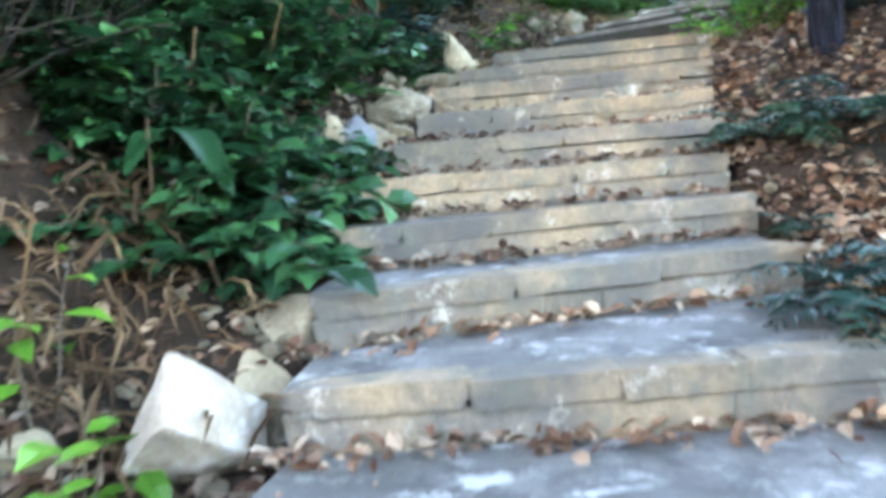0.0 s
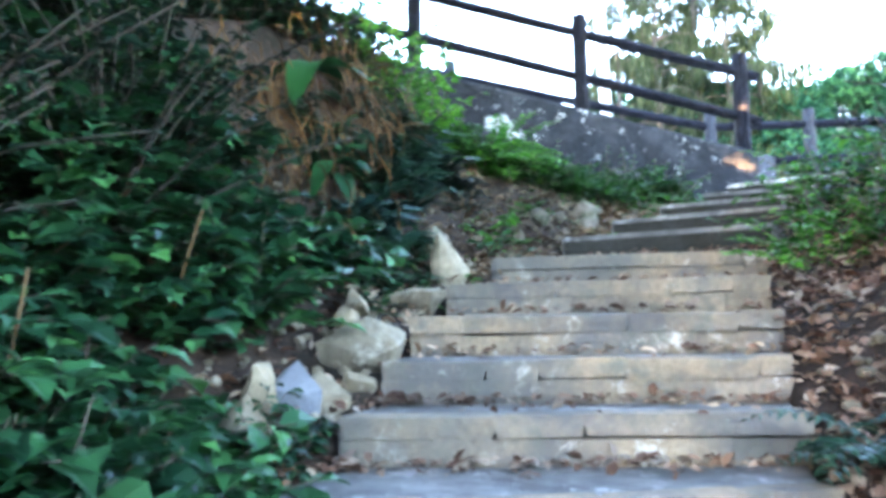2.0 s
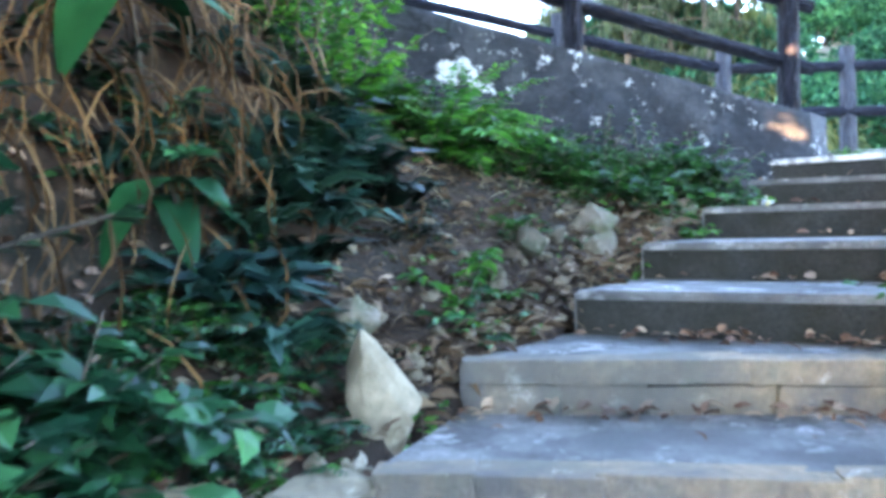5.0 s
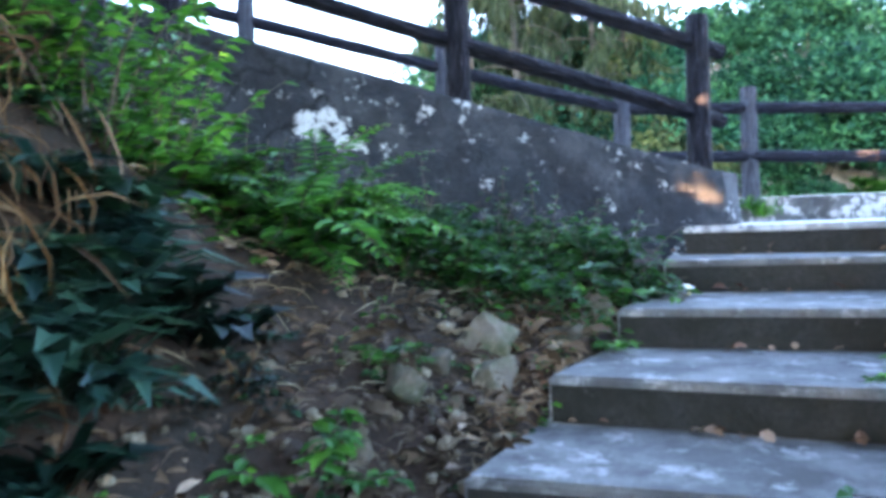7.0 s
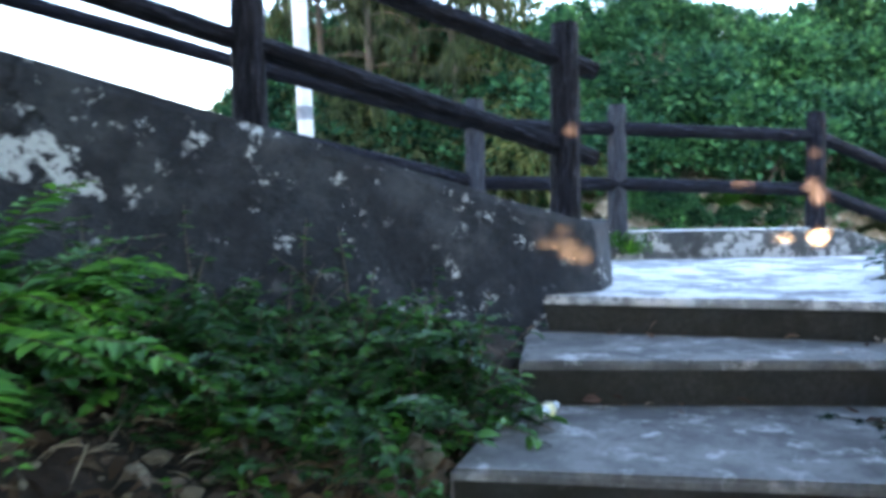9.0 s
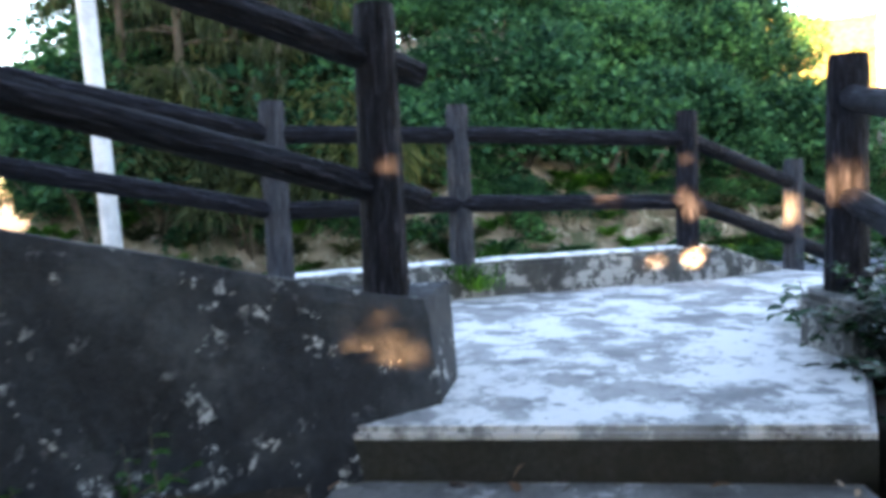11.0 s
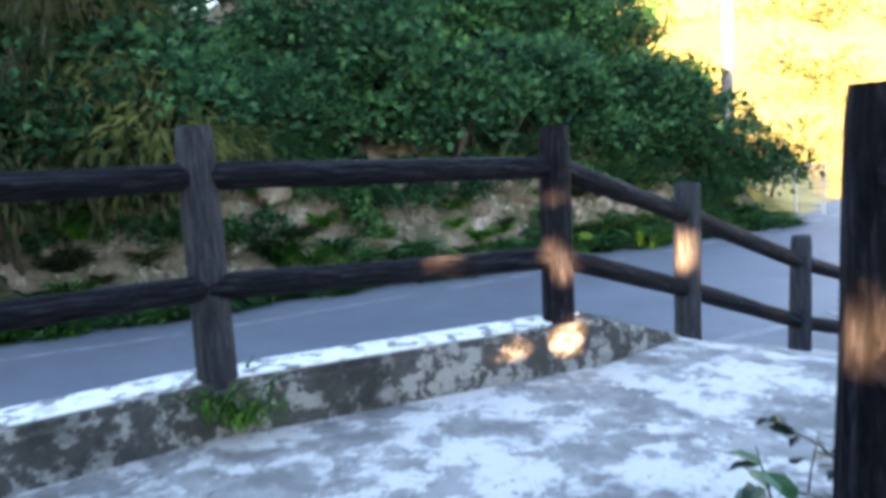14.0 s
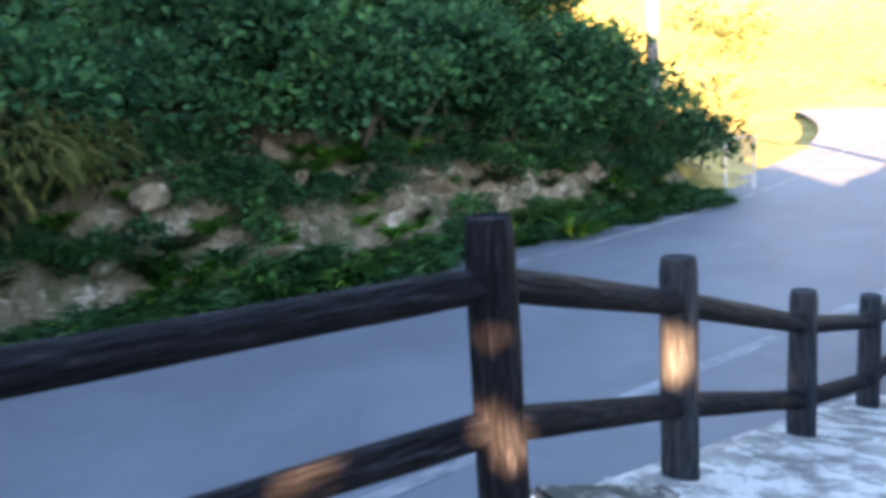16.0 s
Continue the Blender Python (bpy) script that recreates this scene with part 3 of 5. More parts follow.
def log(name, p0, p1, r0, r1, parent, seed, mat=None, rough=0.05):
    """A log with its own axes, so that the bark runs along it."""
    p0, p1 = Vector(p0), Vector(p1)
    d = p1 - p0
    v, f = log_verts((0, 0, 0), (0, 0, d.length), r0, r1, seed, rough=rough)
    ob = ob_from(name, v, f, mat or M_LOG, parent, smooth=False)
    ob.data.polygons.foreach_set("use_smooth", [False for p in ob.data.polygons])
    ob.matrix_basis = Matrix.Translation(p0) @ d.to_track_quat("Z", "Y").to_matrix().to_4x4()
    return ob


def fence(label, posts, rails, over=0.0, mats=None, radius=0.085, rail_radius=0.056):
    """posts: (foot, top). rails: how far below the tops they run."""
    root = tagged(new("log_fence"), label, "fence")
    for i, (foot, top) in enumerate(posts):
        log("post", Vector(foot) - Vector((0, 0, 0.1)), top, radius, radius * 0.92, root, i + len(posts) * 7, mats[i] if mats else None)
    for i in range(len(posts) - 1):
        for j, below in enumerate(rails):
            a = Vector(posts[i][1]) - Vector((0, 0, below))
            b = Vector(posts[i + 1][1]) - Vector((0, 0, below))
            if over and i == len(posts) - 2:
                b = b + (b - a).normalized() * over
            log("rail", a, b, rail_radius, rail_radius * 0.95, root, 31 * i + j + 5, rough=0.07)
    return root


def up(x, y, z, h, lean=(0, 0)):
    return (x, y, z), (x + lean[0], y + lean[1], z + h)


wall_posts = []
for s, h in ((-6.9, 1.1), (-5.2, 1.1), (-3.48, 1.1), (-1.71, 1.1), (0.0, 1.1)):
    q = P2 + U * s
    wall_posts.append(up(q.x, q.y, P2.z - 0.27 * s - 0.02, h))
fence("dark brown log-shaped concrete fence on the sloping wall", wall_posts, (0.20, 0.68), over=0.2)
A, B, C, D, F = (2.407, 12.60, 3.72), (3.62, 12.91, 3.72), (5.335, 12.96, 3.71), (6.50, 13.35, 3.345), (7.98, 13.84, 2.86)
far_posts = [up(A[0] - 0.937 * s, A[1] - 0.349 * s, A[2] + 0.23 * s, 1.06) for s in (6.8, 5.1, 3.4, 1.7)]
far_posts += [up(*A, 1.09), up(*B, 1.07, (-0.015, -0.06)), up(*C, 1.01), up(*D, 1.0), up(*F, 0.97), up(9.55, 14.43, 2.42, 0.97), up(11.0, 14.95, 2.27, 0.97)]
fence("dark brown log-shaped concrete fence above the road", far_posts, (0.20, 0.655), mats=[M_GREYLOG] * 4 + [M_GREYLOG, M_GREYLOG, M_LOG, M_GREYLOG, M_GREYLOG, M_GREYLOG, M_GREYLOG], radius=0.082)
right_posts = [up(4.35, 3.7, 1.75, 1.1), up(3.36, 5.3, 2.05, 1.1), up(3.62, 6.9, 2.5, 1.1), up(3.98, 8.4, 3.05, 1.1), up(4.36, 9.65, 3.45, 1.15), up(4.855, 10.765, 3.74, 1.035)]
fence("dark brown log-shaped concrete fence beside the stairs", right_posts, (0.18, 0.62), radius=0.092)


# ---- plants ----
def leaf_mesh(P, W, size, wide, roll, shape):
    tv, tf = np.array(shape[0], float), shape[1]
    P, W = np.asarray(P, float), np.asarray(W, float)
    n = len(P)
    size, wide, roll = (np.broadcast_to(np.asarray(a, float), (n,)) for a in (size, wide, roll))
    X = W / (np.linalg.norm(W, axis=1, keepdims=True) + 1e-9)
    Y = np.stack([-X[:, 1], X[:, 0], np.zeros(n)], 1)
    ln = np.linalg.norm(Y, axis=1, keepdims=True)
    Y = np.where(ln > 1e-3, Y / np.maximum(ln, 1e-3), np.array([[0.0, 1.0, 0.0]]))
    Z = np.cross(X, Y)
    c, s = np.cos(roll)[:, None], np.sin(roll)[:, None]
    Y, Z = c * Y + s * Z, c * Z - s * Y
    V = P[:, None] + size[:, None, None] * (tv[None, :, :1] * X[:, None] + wide[:, None, None] * tv[None, :, 1:2] * Y[:, None] + tv[None, :, 2:3] * Z[:, None])
    V = V.reshape(-1, 3)
    k = len(tv)
    F = [tuple(o + i for i in f) for o in range(0, n * k, k) for f in tf]
    return V, F


def stems_mesh(paths, r0=0.008, seg=5):
    V, F = [], []
    for i, p in enumerate(paths):
        m = len(p)
        v, f = tube(p, [r0 * (1 - 0.7 * j / (m - 1)) for j in range(m)], seg, 0.08, i)
        o = len(V)
        V += v
        F += [tuple(o + q for q in g) for g in f]
    return V, F


def arc(rs, base, way, length, droop, n=5):
    """Points of a stem that rises and bends over."""
    p, out = Vector(base), [Vector(base)]
    d = Vector(way).normalized()
    for _ in range(n):
        d = (d + Vector((0, 0, -droop)) + Vector((rs.uniform(-1, 1), rs.uniform(-1, 1), rs.uniform(-1, 1))) * 0.10).normalized()
        p = p + d * length / n
        out.append(p.copy())
    return out


def shrub(name, label, seed, height=0.45, spread=0.6, stems=14, per=12, size=0.10, wide=1.0, shape=LEAF_FINE, mat=None, droop=0.18, stem_r=0.006, category="plant", bark=None, split=False):
    rs = random.Random(seed)
    paths, P, W, S = [], [], [], []
    for i in range(stems):
        a = rs.uniform(0, 2 * math.pi)
        base = (0.05 * math.cos(a), 0.05 * math.sin(a), -0.06)
        lean = rs.uniform(0.05, spread)
        p = arc(rs, base, (lean * math.cos(a), lean * math.sin(a), 1 - 0.5 * lean), height * rs.uniform(0.6, 1.15), droop)
        paths.append(p)
        for j in range(per):
            t = rs.uniform(0.25, 1.0) * (len(p) - 1)
            q = p[int(min(t, len(p) - 2))].lerp(p[int(min(t, len(p) - 2)) + 1], t - int(min(t, len(p) - 2)))
            b = rs.uniform(0, 2 * math.pi)
            P.append(q)
            W.append((math.cos(b) + 0.5 * math.cos(a), math.sin(b) + 0.5 * math.sin(a), rs.uniform(-0.35, 0.35)))
            S.append(size * rs.uniform(0.55, 1.2))
    if split:
        root = tagged(new(name), label, category)
        for p in paths:
            ob_from("stem", *stems_mesh([p], stem_r), bark or M_BARK, root, smooth=True)
    else:
        root = tagged(ob_from(name, *stems_mesh(paths, stem_r), bark or M_BARK, smooth=True), label, category)
    V, F = leaf_mesh(P, W, S, wide, [rs.uniform(-0.6, 0.6) for _ in P], shape)
    ob_from("foliage", V, F, mat or M_BROAD, root)
    return root


def fern(name, label, seed, fronds=11, length=0.5, leaflets=16, size=0.055, mat=None, droop=0.22, wide=0.9, shape=LEAF_ROUGH):
    rs = random.Random(seed)
    paths, P, W, S = [], [], [], []
    for i in range(fronds):
        a = 2 * math.pi * (i + rs.uniform(-0.4, 0.4)) / fronds
        lean = rs.uniform(0.35, 0.9)
        p = arc(rs, (0, 0, -0.04), (lean * math.cos(a), lean * math.sin(a), 0.9), length * rs.uniform(0.7, 1.15), droop, 7)
        paths.append(p)
        for j in range(leaflets):
            t = (0.15 + 0.85 * j / leaflets) * (len(p) - 1.001)
            k = int(t)
            q = p[k].lerp(p[k + 1], t - k)
            d = (p[k + 1] - p[k]).normalized()
            side = d.cross(Vector((0, 0, 1))).normalized()
            taper = math.sin(math.pi * (0.18 + 0.8 * j / leaflets)) + 0.15
            for sg in (-1, 1):
                w = side * sg + d * 0.45 + Vector((0, 0, rs.uniform(-0.25, 0.2)))
                P.append(q), W.append(w), S.append(size * taper * rs.uniform(0.8, 1.3))
    root = tagged(ob_from(name, *stems_mesh(paths, 0.004, 4), M_BARK, smooth=True), label, "fern")
    V, F = leaf_mesh(P, W, S, wide, [rs.uniform(-0.4, 0.4) for _ in P], shape)
    ob_from("fronds", V, F, mat or M_FERN, root)
    return root


def tuft(name, label, seed, blades=40, length=0.4, mat=None, wide=1.0, flat=0.6, category="grass"):
    rs = random.Random(seed)
    P, W, S = [], [], []
    for i in range(blades):
        a = rs.uniform(0, 2 * math.pi)
        P.append((0.05 * rs.gauss(0, 1), 0.05 * rs.gauss(0, 1), 0.0))
        W.append((math.cos(a) * flat, math.sin(a) * flat, rs.uniform(0.35, 1.0)))
        S.append(length * rs.uniform(0.5, 1.1))
    V, F = leaf_mesh(P, W, S, wide, [rs.uniform(-0.5, 0.5) for _ in P], LEAF_BLADE)
    return tagged(ob_from(name, V, F, mat or M_FERN), label, category)


def place(template, spots, group="", label=""):
    """Puts copies of a thing on the soil; the template takes the first spot."""
    for i, (x, y, z, rz, s, tilt) in enumerate(spots):
        m = pose(x, y, z, tilt, 0, rz) @ Matrix.Scale(s, 4)
        if i == 0:
            template.matrix_basis = m
            if group:
                template["group"] = group
        else:
            o = copy_thing(template, pose(0, 0, 0))
            o.matrix_basis = m


def soil_spots(rs, n, xr, yr, scale=(0.8, 1.25), sink=0.02, keep=None):
    out = []
    while len(out) < n:
        x, y = rs.uniform(*xr), rs.uniform(*yr)
        if keep and not keep(x, y):
            continue
        out.append((x, y, ground_z(x, y) - sink, rs.uniform(0, 360), rs.uniform(*scale), rs.uniform(-8, 8)))
    return out


def left_of(lo, hi):
    return lambda x, y: lo < np.interp(y, YL, XL) - x < hi


def clear_way(x, y, tall=1.6, wide=0.5):
    """True where a plant of that height leaves the low sun's beams free."""
    back = Vector((-SUN_TO.x, -SUN_TO.y)).normalized()
    climb = math.tan(radians(SUN_ELEV))
    g = ground_z(x, y)
    for u, v, h, _ in GAPS:
        rel = Vector((x - u, y - v))
        run = rel.dot(back)
        if run > 0 and (rel - back * run).length < wide and h + climb * run - g < tall:
            return False
    return True


def unlit(lo, hi):
    """As left_of, but clear of the low sun's beams."""
    return lambda x, y: left_of(lo, hi)(x, y) and clear_way(x, y, 2.8, 0.8)


def fern_ground(x, y):
    """The strip under the wall where ferns root; the soil in front stays bare."""
    return y > 8.0 + 0.45 * max(0, x + 0.4)


def right_of(lo, hi):
    return lambda x, y: lo < x - np.interp(y, YR, XR) < hi


rs = random.Random(11)
# broad-leaved plants along the left edge of the stairs
for i in range(4):
    t = shrub("leafy_plant", "low plant with glossy pointed green leaves on the bank", 20 + i, 0.46, 0.75, 14, 13, 0.14, 1.5)
    place(t, soil_spots(rs, 27, (-0.6, 1.5), (2.85, 5.6), (0.75, 1.25), keep=lambda x, y: (0.30 if y < 3.9 else 0.66) < np.interp(y, YL, XL) - x < 1.5 and not (y > 5.2 and x < 0.3)), "leafy plants on the bank")
for i in range(2):
    t = shrub("leafy_plant", "small leafy plant with ribbed green leaves by the steps", 30 + i, 0.30, 0.8, 9, 10, 0.085, 1.1, mat=M_BROAD)
    place(t, soil_spots(rs, 6, (0.5, 1.5), (3.0, 5.0), (0.7, 1.1), keep=left_of(0.12, 0.4)), "leafy plants on the bank")
for i in range(3):
    t = shrub("leafy_plant", "low plant with drooping pointed green leaves by the boulder", 34 + i, 0.42, 0.85, 13, 12, 0.115, 1.35)
    place(t, soil_spots(rs, 7, (0.4, 1.6), (2.85, 3.6), (0.8, 1.2), keep=left_of(0.22, 0.85)), "leafy plants on the bank")
t = shrub("leafy_plant", "small leafy plant below the dry straw", 37, 0.26, 0.9, 12, 13, 0.085, 1.3)
place(t, soil_spots(rs, 10, (0.2, 0.75), (5.6, 6.4), (0.7, 1.0)), "leafy plants on the bank")
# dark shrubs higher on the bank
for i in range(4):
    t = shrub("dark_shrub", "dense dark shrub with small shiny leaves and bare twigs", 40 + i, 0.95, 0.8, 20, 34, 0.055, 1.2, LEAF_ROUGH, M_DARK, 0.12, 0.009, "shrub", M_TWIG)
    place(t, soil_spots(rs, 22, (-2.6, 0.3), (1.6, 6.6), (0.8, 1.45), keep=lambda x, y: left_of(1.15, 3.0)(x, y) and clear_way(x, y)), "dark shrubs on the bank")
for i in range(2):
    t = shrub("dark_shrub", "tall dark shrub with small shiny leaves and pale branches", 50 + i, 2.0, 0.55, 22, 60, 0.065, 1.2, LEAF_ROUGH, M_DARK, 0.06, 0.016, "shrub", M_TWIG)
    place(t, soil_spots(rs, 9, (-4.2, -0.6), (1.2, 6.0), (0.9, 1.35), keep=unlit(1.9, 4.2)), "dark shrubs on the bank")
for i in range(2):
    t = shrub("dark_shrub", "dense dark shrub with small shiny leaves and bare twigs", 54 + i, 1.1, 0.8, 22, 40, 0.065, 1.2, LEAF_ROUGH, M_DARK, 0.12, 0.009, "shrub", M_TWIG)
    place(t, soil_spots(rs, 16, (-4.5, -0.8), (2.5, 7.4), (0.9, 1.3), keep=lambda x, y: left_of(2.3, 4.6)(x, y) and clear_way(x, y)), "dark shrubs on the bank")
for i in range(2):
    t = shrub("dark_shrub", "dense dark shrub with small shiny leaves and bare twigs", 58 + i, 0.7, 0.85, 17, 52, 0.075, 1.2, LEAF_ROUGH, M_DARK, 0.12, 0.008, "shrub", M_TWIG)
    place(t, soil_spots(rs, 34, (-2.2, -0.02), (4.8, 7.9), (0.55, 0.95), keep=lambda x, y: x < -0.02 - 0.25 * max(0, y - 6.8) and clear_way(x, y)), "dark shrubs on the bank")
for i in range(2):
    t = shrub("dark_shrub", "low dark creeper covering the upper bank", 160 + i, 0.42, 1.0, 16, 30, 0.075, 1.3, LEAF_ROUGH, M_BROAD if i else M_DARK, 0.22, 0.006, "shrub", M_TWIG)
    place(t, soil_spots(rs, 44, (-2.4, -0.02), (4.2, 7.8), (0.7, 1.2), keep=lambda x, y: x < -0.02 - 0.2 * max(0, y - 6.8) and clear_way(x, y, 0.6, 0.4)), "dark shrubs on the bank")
# near-black leaves carry the deep shade of this hollow in their colour
t = shrub("dark_shrub", "low shrub below the straw bank, its leaves darkened for shade", 56, 0.34, 0.9, 16, 20, 0.06, 1.1, LEAF_ROUGH, M_DARK, 0.2, 0.006, "shrub", M_TWIG)
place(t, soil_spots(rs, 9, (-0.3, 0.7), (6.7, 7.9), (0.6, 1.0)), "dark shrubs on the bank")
# bright feathery ferns in front of the wall
for i in range(3):
    t = fern("fern", "bright green feathery fern below the wall", 60 + i, 15, 0.62, 20, 0.068, M_WEED if i else M_FERN)
    place(t, soil_spots(rs, 34, (-1.9, 2.0 if i else 0.6), (7.5, 9.7), (0.5, 1.0) if i else (0.9, 1.6), keep=lambda x, y: np.interp(y, YL, XL) - x > 0.34 and (Vector((x, y, 0)) - Vector((P2.x, P2.y, 0))).dot(N) > (0.7 if x > 0.3 else 0.6) and fern_ground(x, y)), "ferns below the wall")
for i in range(2):
    t = fern("fern", "low green fern beside the steps", 66 + i, 9, 0.24, 12, 0.045, M_WEED)
    place(t, soil_spots(rs, 7, (0.7, 2.3), (7.8, 9.7), (0.7, 1.2), keep=lambda x, y: 0.08 < np.interp(y, YL, XL) - x < 0.9 and (Vector((x, y, 0)) - Vector((P2.x, P2.y, 0))).dot(N) > 0.5), "ferns below the wall")
for i in range(2):
    t = shrub("leafy_plant", "tall bright green plant with feathery leaves below the wall", 68 + i, 0.95, 0.6, 16, 30, 0.085, 0.9, LEAF_ROUGH, M_FERN, 0.14)
    place(t, soil_spots(rs, 9, (-1.6, 0.2), (7.3, 9.0), (0.8, 1.2), keep=lambda x, y: (Vector((x, y, 0)) - Vector((P2.x, P2.y, 0))).dot(N) > 0.6 and clear_way(x, y, 1.3, 0.4)), "ferns below the wall")
for i in range(3):
    t = shrub("weed", "leafy green weed growing below the wall", 140 + i, (0.26, 0.32, 0.5)[i], 0.9, 12, 16, (0.05, 0.06, 0.075)[i], 1.3, LEAF_FINE, M_WEED, 0.2, split=True)
    place(t, soil_spots(rs, (20, 16, 42)[i], (-0.9, 2.15), (7.45, 9.8), (0.7, 1.2), keep=lambda x, y: np.interp(y, YL, XL) - x > 0.12 and (Vector((x, y, 0)) - Vector((P2.x, P2.y, 0))).dot(N) > 0.42 and (fern_ground(x, y) if i == 2 else (x > 0.6 and y > 8.6))), "weeds below the wall")
for i in range(2):
    t = fern("fern", "low dark green fern on the bank beside the steps", 164 + i, 10, 0.30, 13, 0.05, M_WEED if i else M_BROAD)
    place(t, soil_spots(rs, 12, (0.15, 0.85), (5.5, 6.6), (0.7, 1.15)), "ferns on the bank")
t = tuft("spiky_plant", "rosette of narrow bluish-green leaves on the bank", 166, 44, 0.30, M_BLUEFERN, 2.2, 0.9, "plant")
place(t, soil_spots(rs, 20, (-0.1, 0.65), (6.2, 7.6), (0.7, 1.3)), "rosettes on the bank")
# single plants
def one(t, x, y, s=1.0, rz=0.0, tilt=0.0, sink=0.02):
    place(t, [(x, y, ground_z(x, y) - sink, rz, s, tilt)])


one(shrub("leafy_plant", "trailing plant with light green leaves at the step's end", 71, 0.34, 0.9, 12, 14, 0.095, 1.1, mat=M_FERN), 0.95, 7.32)
one(shrub("leafy_plant", "trailing plant with light green leaves at the step's end", 72, 0.26, 0.9, 9, 12, 0.085, 1.1), 1.02, 7.1)
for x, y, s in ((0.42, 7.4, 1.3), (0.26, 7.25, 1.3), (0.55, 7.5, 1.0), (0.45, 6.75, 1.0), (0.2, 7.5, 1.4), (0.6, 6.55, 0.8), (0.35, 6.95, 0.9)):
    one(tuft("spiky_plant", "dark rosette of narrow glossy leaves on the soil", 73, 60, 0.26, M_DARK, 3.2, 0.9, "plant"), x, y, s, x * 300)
for x, y, s, r in ((3.04, 4.65, 1.0, 0), (3.36, 4.55, 1.15, 50), (3.32, 3.2, 1.1, 20), (3.5, 3.35, 1.0, 80), (3.15, 4.0, 0.5, 10), (3.6, 5.6, 1.0, 33)):
    one(fern("dark_fern", "dark bluish fern on the leaf-strewn slope", 75, 15, 0.50, 12, 0.095, M_BLUEFERN, 0.25, 0.6, LEAF_FINE), x, y, s, r)
for i, (x, y, s) in enumerate(((3.05, 6.75, 1.25), (3.2, 7.2, 1.2), (3.2, 7.6, 0.9), (3.35, 6.4, 0.9), (3.45, 7.8, 1.1), (3.02, 6.3, 1.0), (3.3, 6.9, 1.3), (3.5, 6.7, 1.2))):
    one(shrub("leafy_shrub", "bright green leafy shrub beside the stairs", 80 + i % 2, 0.55, 0.8, 18, 22, 0.06, 1.2, LEAF_ROUGH, M_FERN, 0.2, category="shrub"), x, y, s, 70 * i)
for i, (x, y, s) in enumerate(((3.7, 6.9, 1.0), (3.9, 7.6, 1.2), (4.0, 5.8, 1.0), (4.3, 8.4, 1.3), (4.5, 6.6, 1.4), (3.75, 8.5, 0.7))):
    one(shrub("dark_shrub", "dense dark shrub on the slope beside the stairs", 85, 0.9, 0.8, 18, 30, 0.06, 1.2, LEAF_ROUGH, M_DARK, 0.15, 0.009, "shrub"), x, y, s, 61 * i)
# lime saplings by the lowest steps
one(shrub("lime_sapling", "young plant with large lime-green leaves", 90, 0.42, 0.5, 4, 4, 0.17, 1.15, LEAF_FINE, M_LIME, 0.1), 1.28, 1.92, 1.0, 20)
one(shrub("lime_sapling", "young plant with large lime-green leaves", 91, 0.62, 0.4, 3, 4, 0.15, 1.1, LEAF_FINE, M_LIME, 0.1), 1.02, 2.1, 1.0, 20)
# plants round the plinth on the right
for i, (x, y, z, s) in enumerate(((4.76, 10.26, 3.46, 0.9), (4.88, 10.42, 3.50, 0.9), (4.66, 10.12, 3.42, 0.9), (5.0, 10.55, 3.52, 0.9), (4.72, 10.18, 3.55, 0.7), (4.95, 10.35, 3.35, 1.1), (5.2, 10.55, 3.35, 1.2), (4.75, 10.0, 3.32, 1.0), (5.35, 10.9, 3.3, 1.2), (4.95, 9.75, 3.2, 1.1), (5.15, 10.15, 3.3, 1.3))):
    t = shrub("leafy_shrub", "dark green shrub hanging over the plinth", 95 + i % 2, 0.60, 0.8, 22, 34, 0.06, 1.2, LEAF_ROUGH, M_DARK if i % 3 else M_BROAD, 0.3, category="shrub", bark=M_TWIG)
    place(t, [(x, y, z, 50 * i, s, 0)])
for i, (x, y, s) in enumerate(((4.42, 10.10, 0.9), (4.52, 10.20, 0.9), (4.30, 9.92, 0.8), (4.50, 9.98, 0.9))):
    t = shrub("leafy_shrub", "low green bush at the foot of the plinth", 97 + i % 2, 0.30, 0.95, 16, 20, 0.05, 1.1, LEAF_ROUGH, M_BROAD, 0.25, category="shrub", bark=M_TWIG)
    place(t, [(x, y, TOP - 0.12, 70 * i, s, 0)])
place(shrub("sapling", "thin sapling with a few broad leaves by the plinth", 99, 0.34, 0.5, 4, 5, 0.14, 1.3, LEAF_FINE, M_BROAD, 0.1), [(5.02, 11.16, TOP - 0.02, 30, 1.0, 0)])
for i in range(6):
    place(tuft("tall_grass", "tall dry grass behind the fence", 101, 34, 1.15, M_OLIVE, 0.16, 0.3), [(6.1 + 0.22 * i, 11.1 + 0.12 * (i % 2), 3.05 - 0.06 * i, 40 * i, 0.9 + 0.1 * (i % 3), 0)])
for x, y, z, s in ((3.62, 12.80, 3.60, 1.0), (3.70, 12.76, 3.55, 0.8), (2.50, 12.56, 3.55, 1.0), (2.30, 11.35, TOP, 0.6)):
    place(tuft("grass_tuft", "small green grass tuft growing from the kerb", 103, 60, 0.24, M_FERN, 0.8, 0.6), [(x, y, z, x * 90, s, 0)])
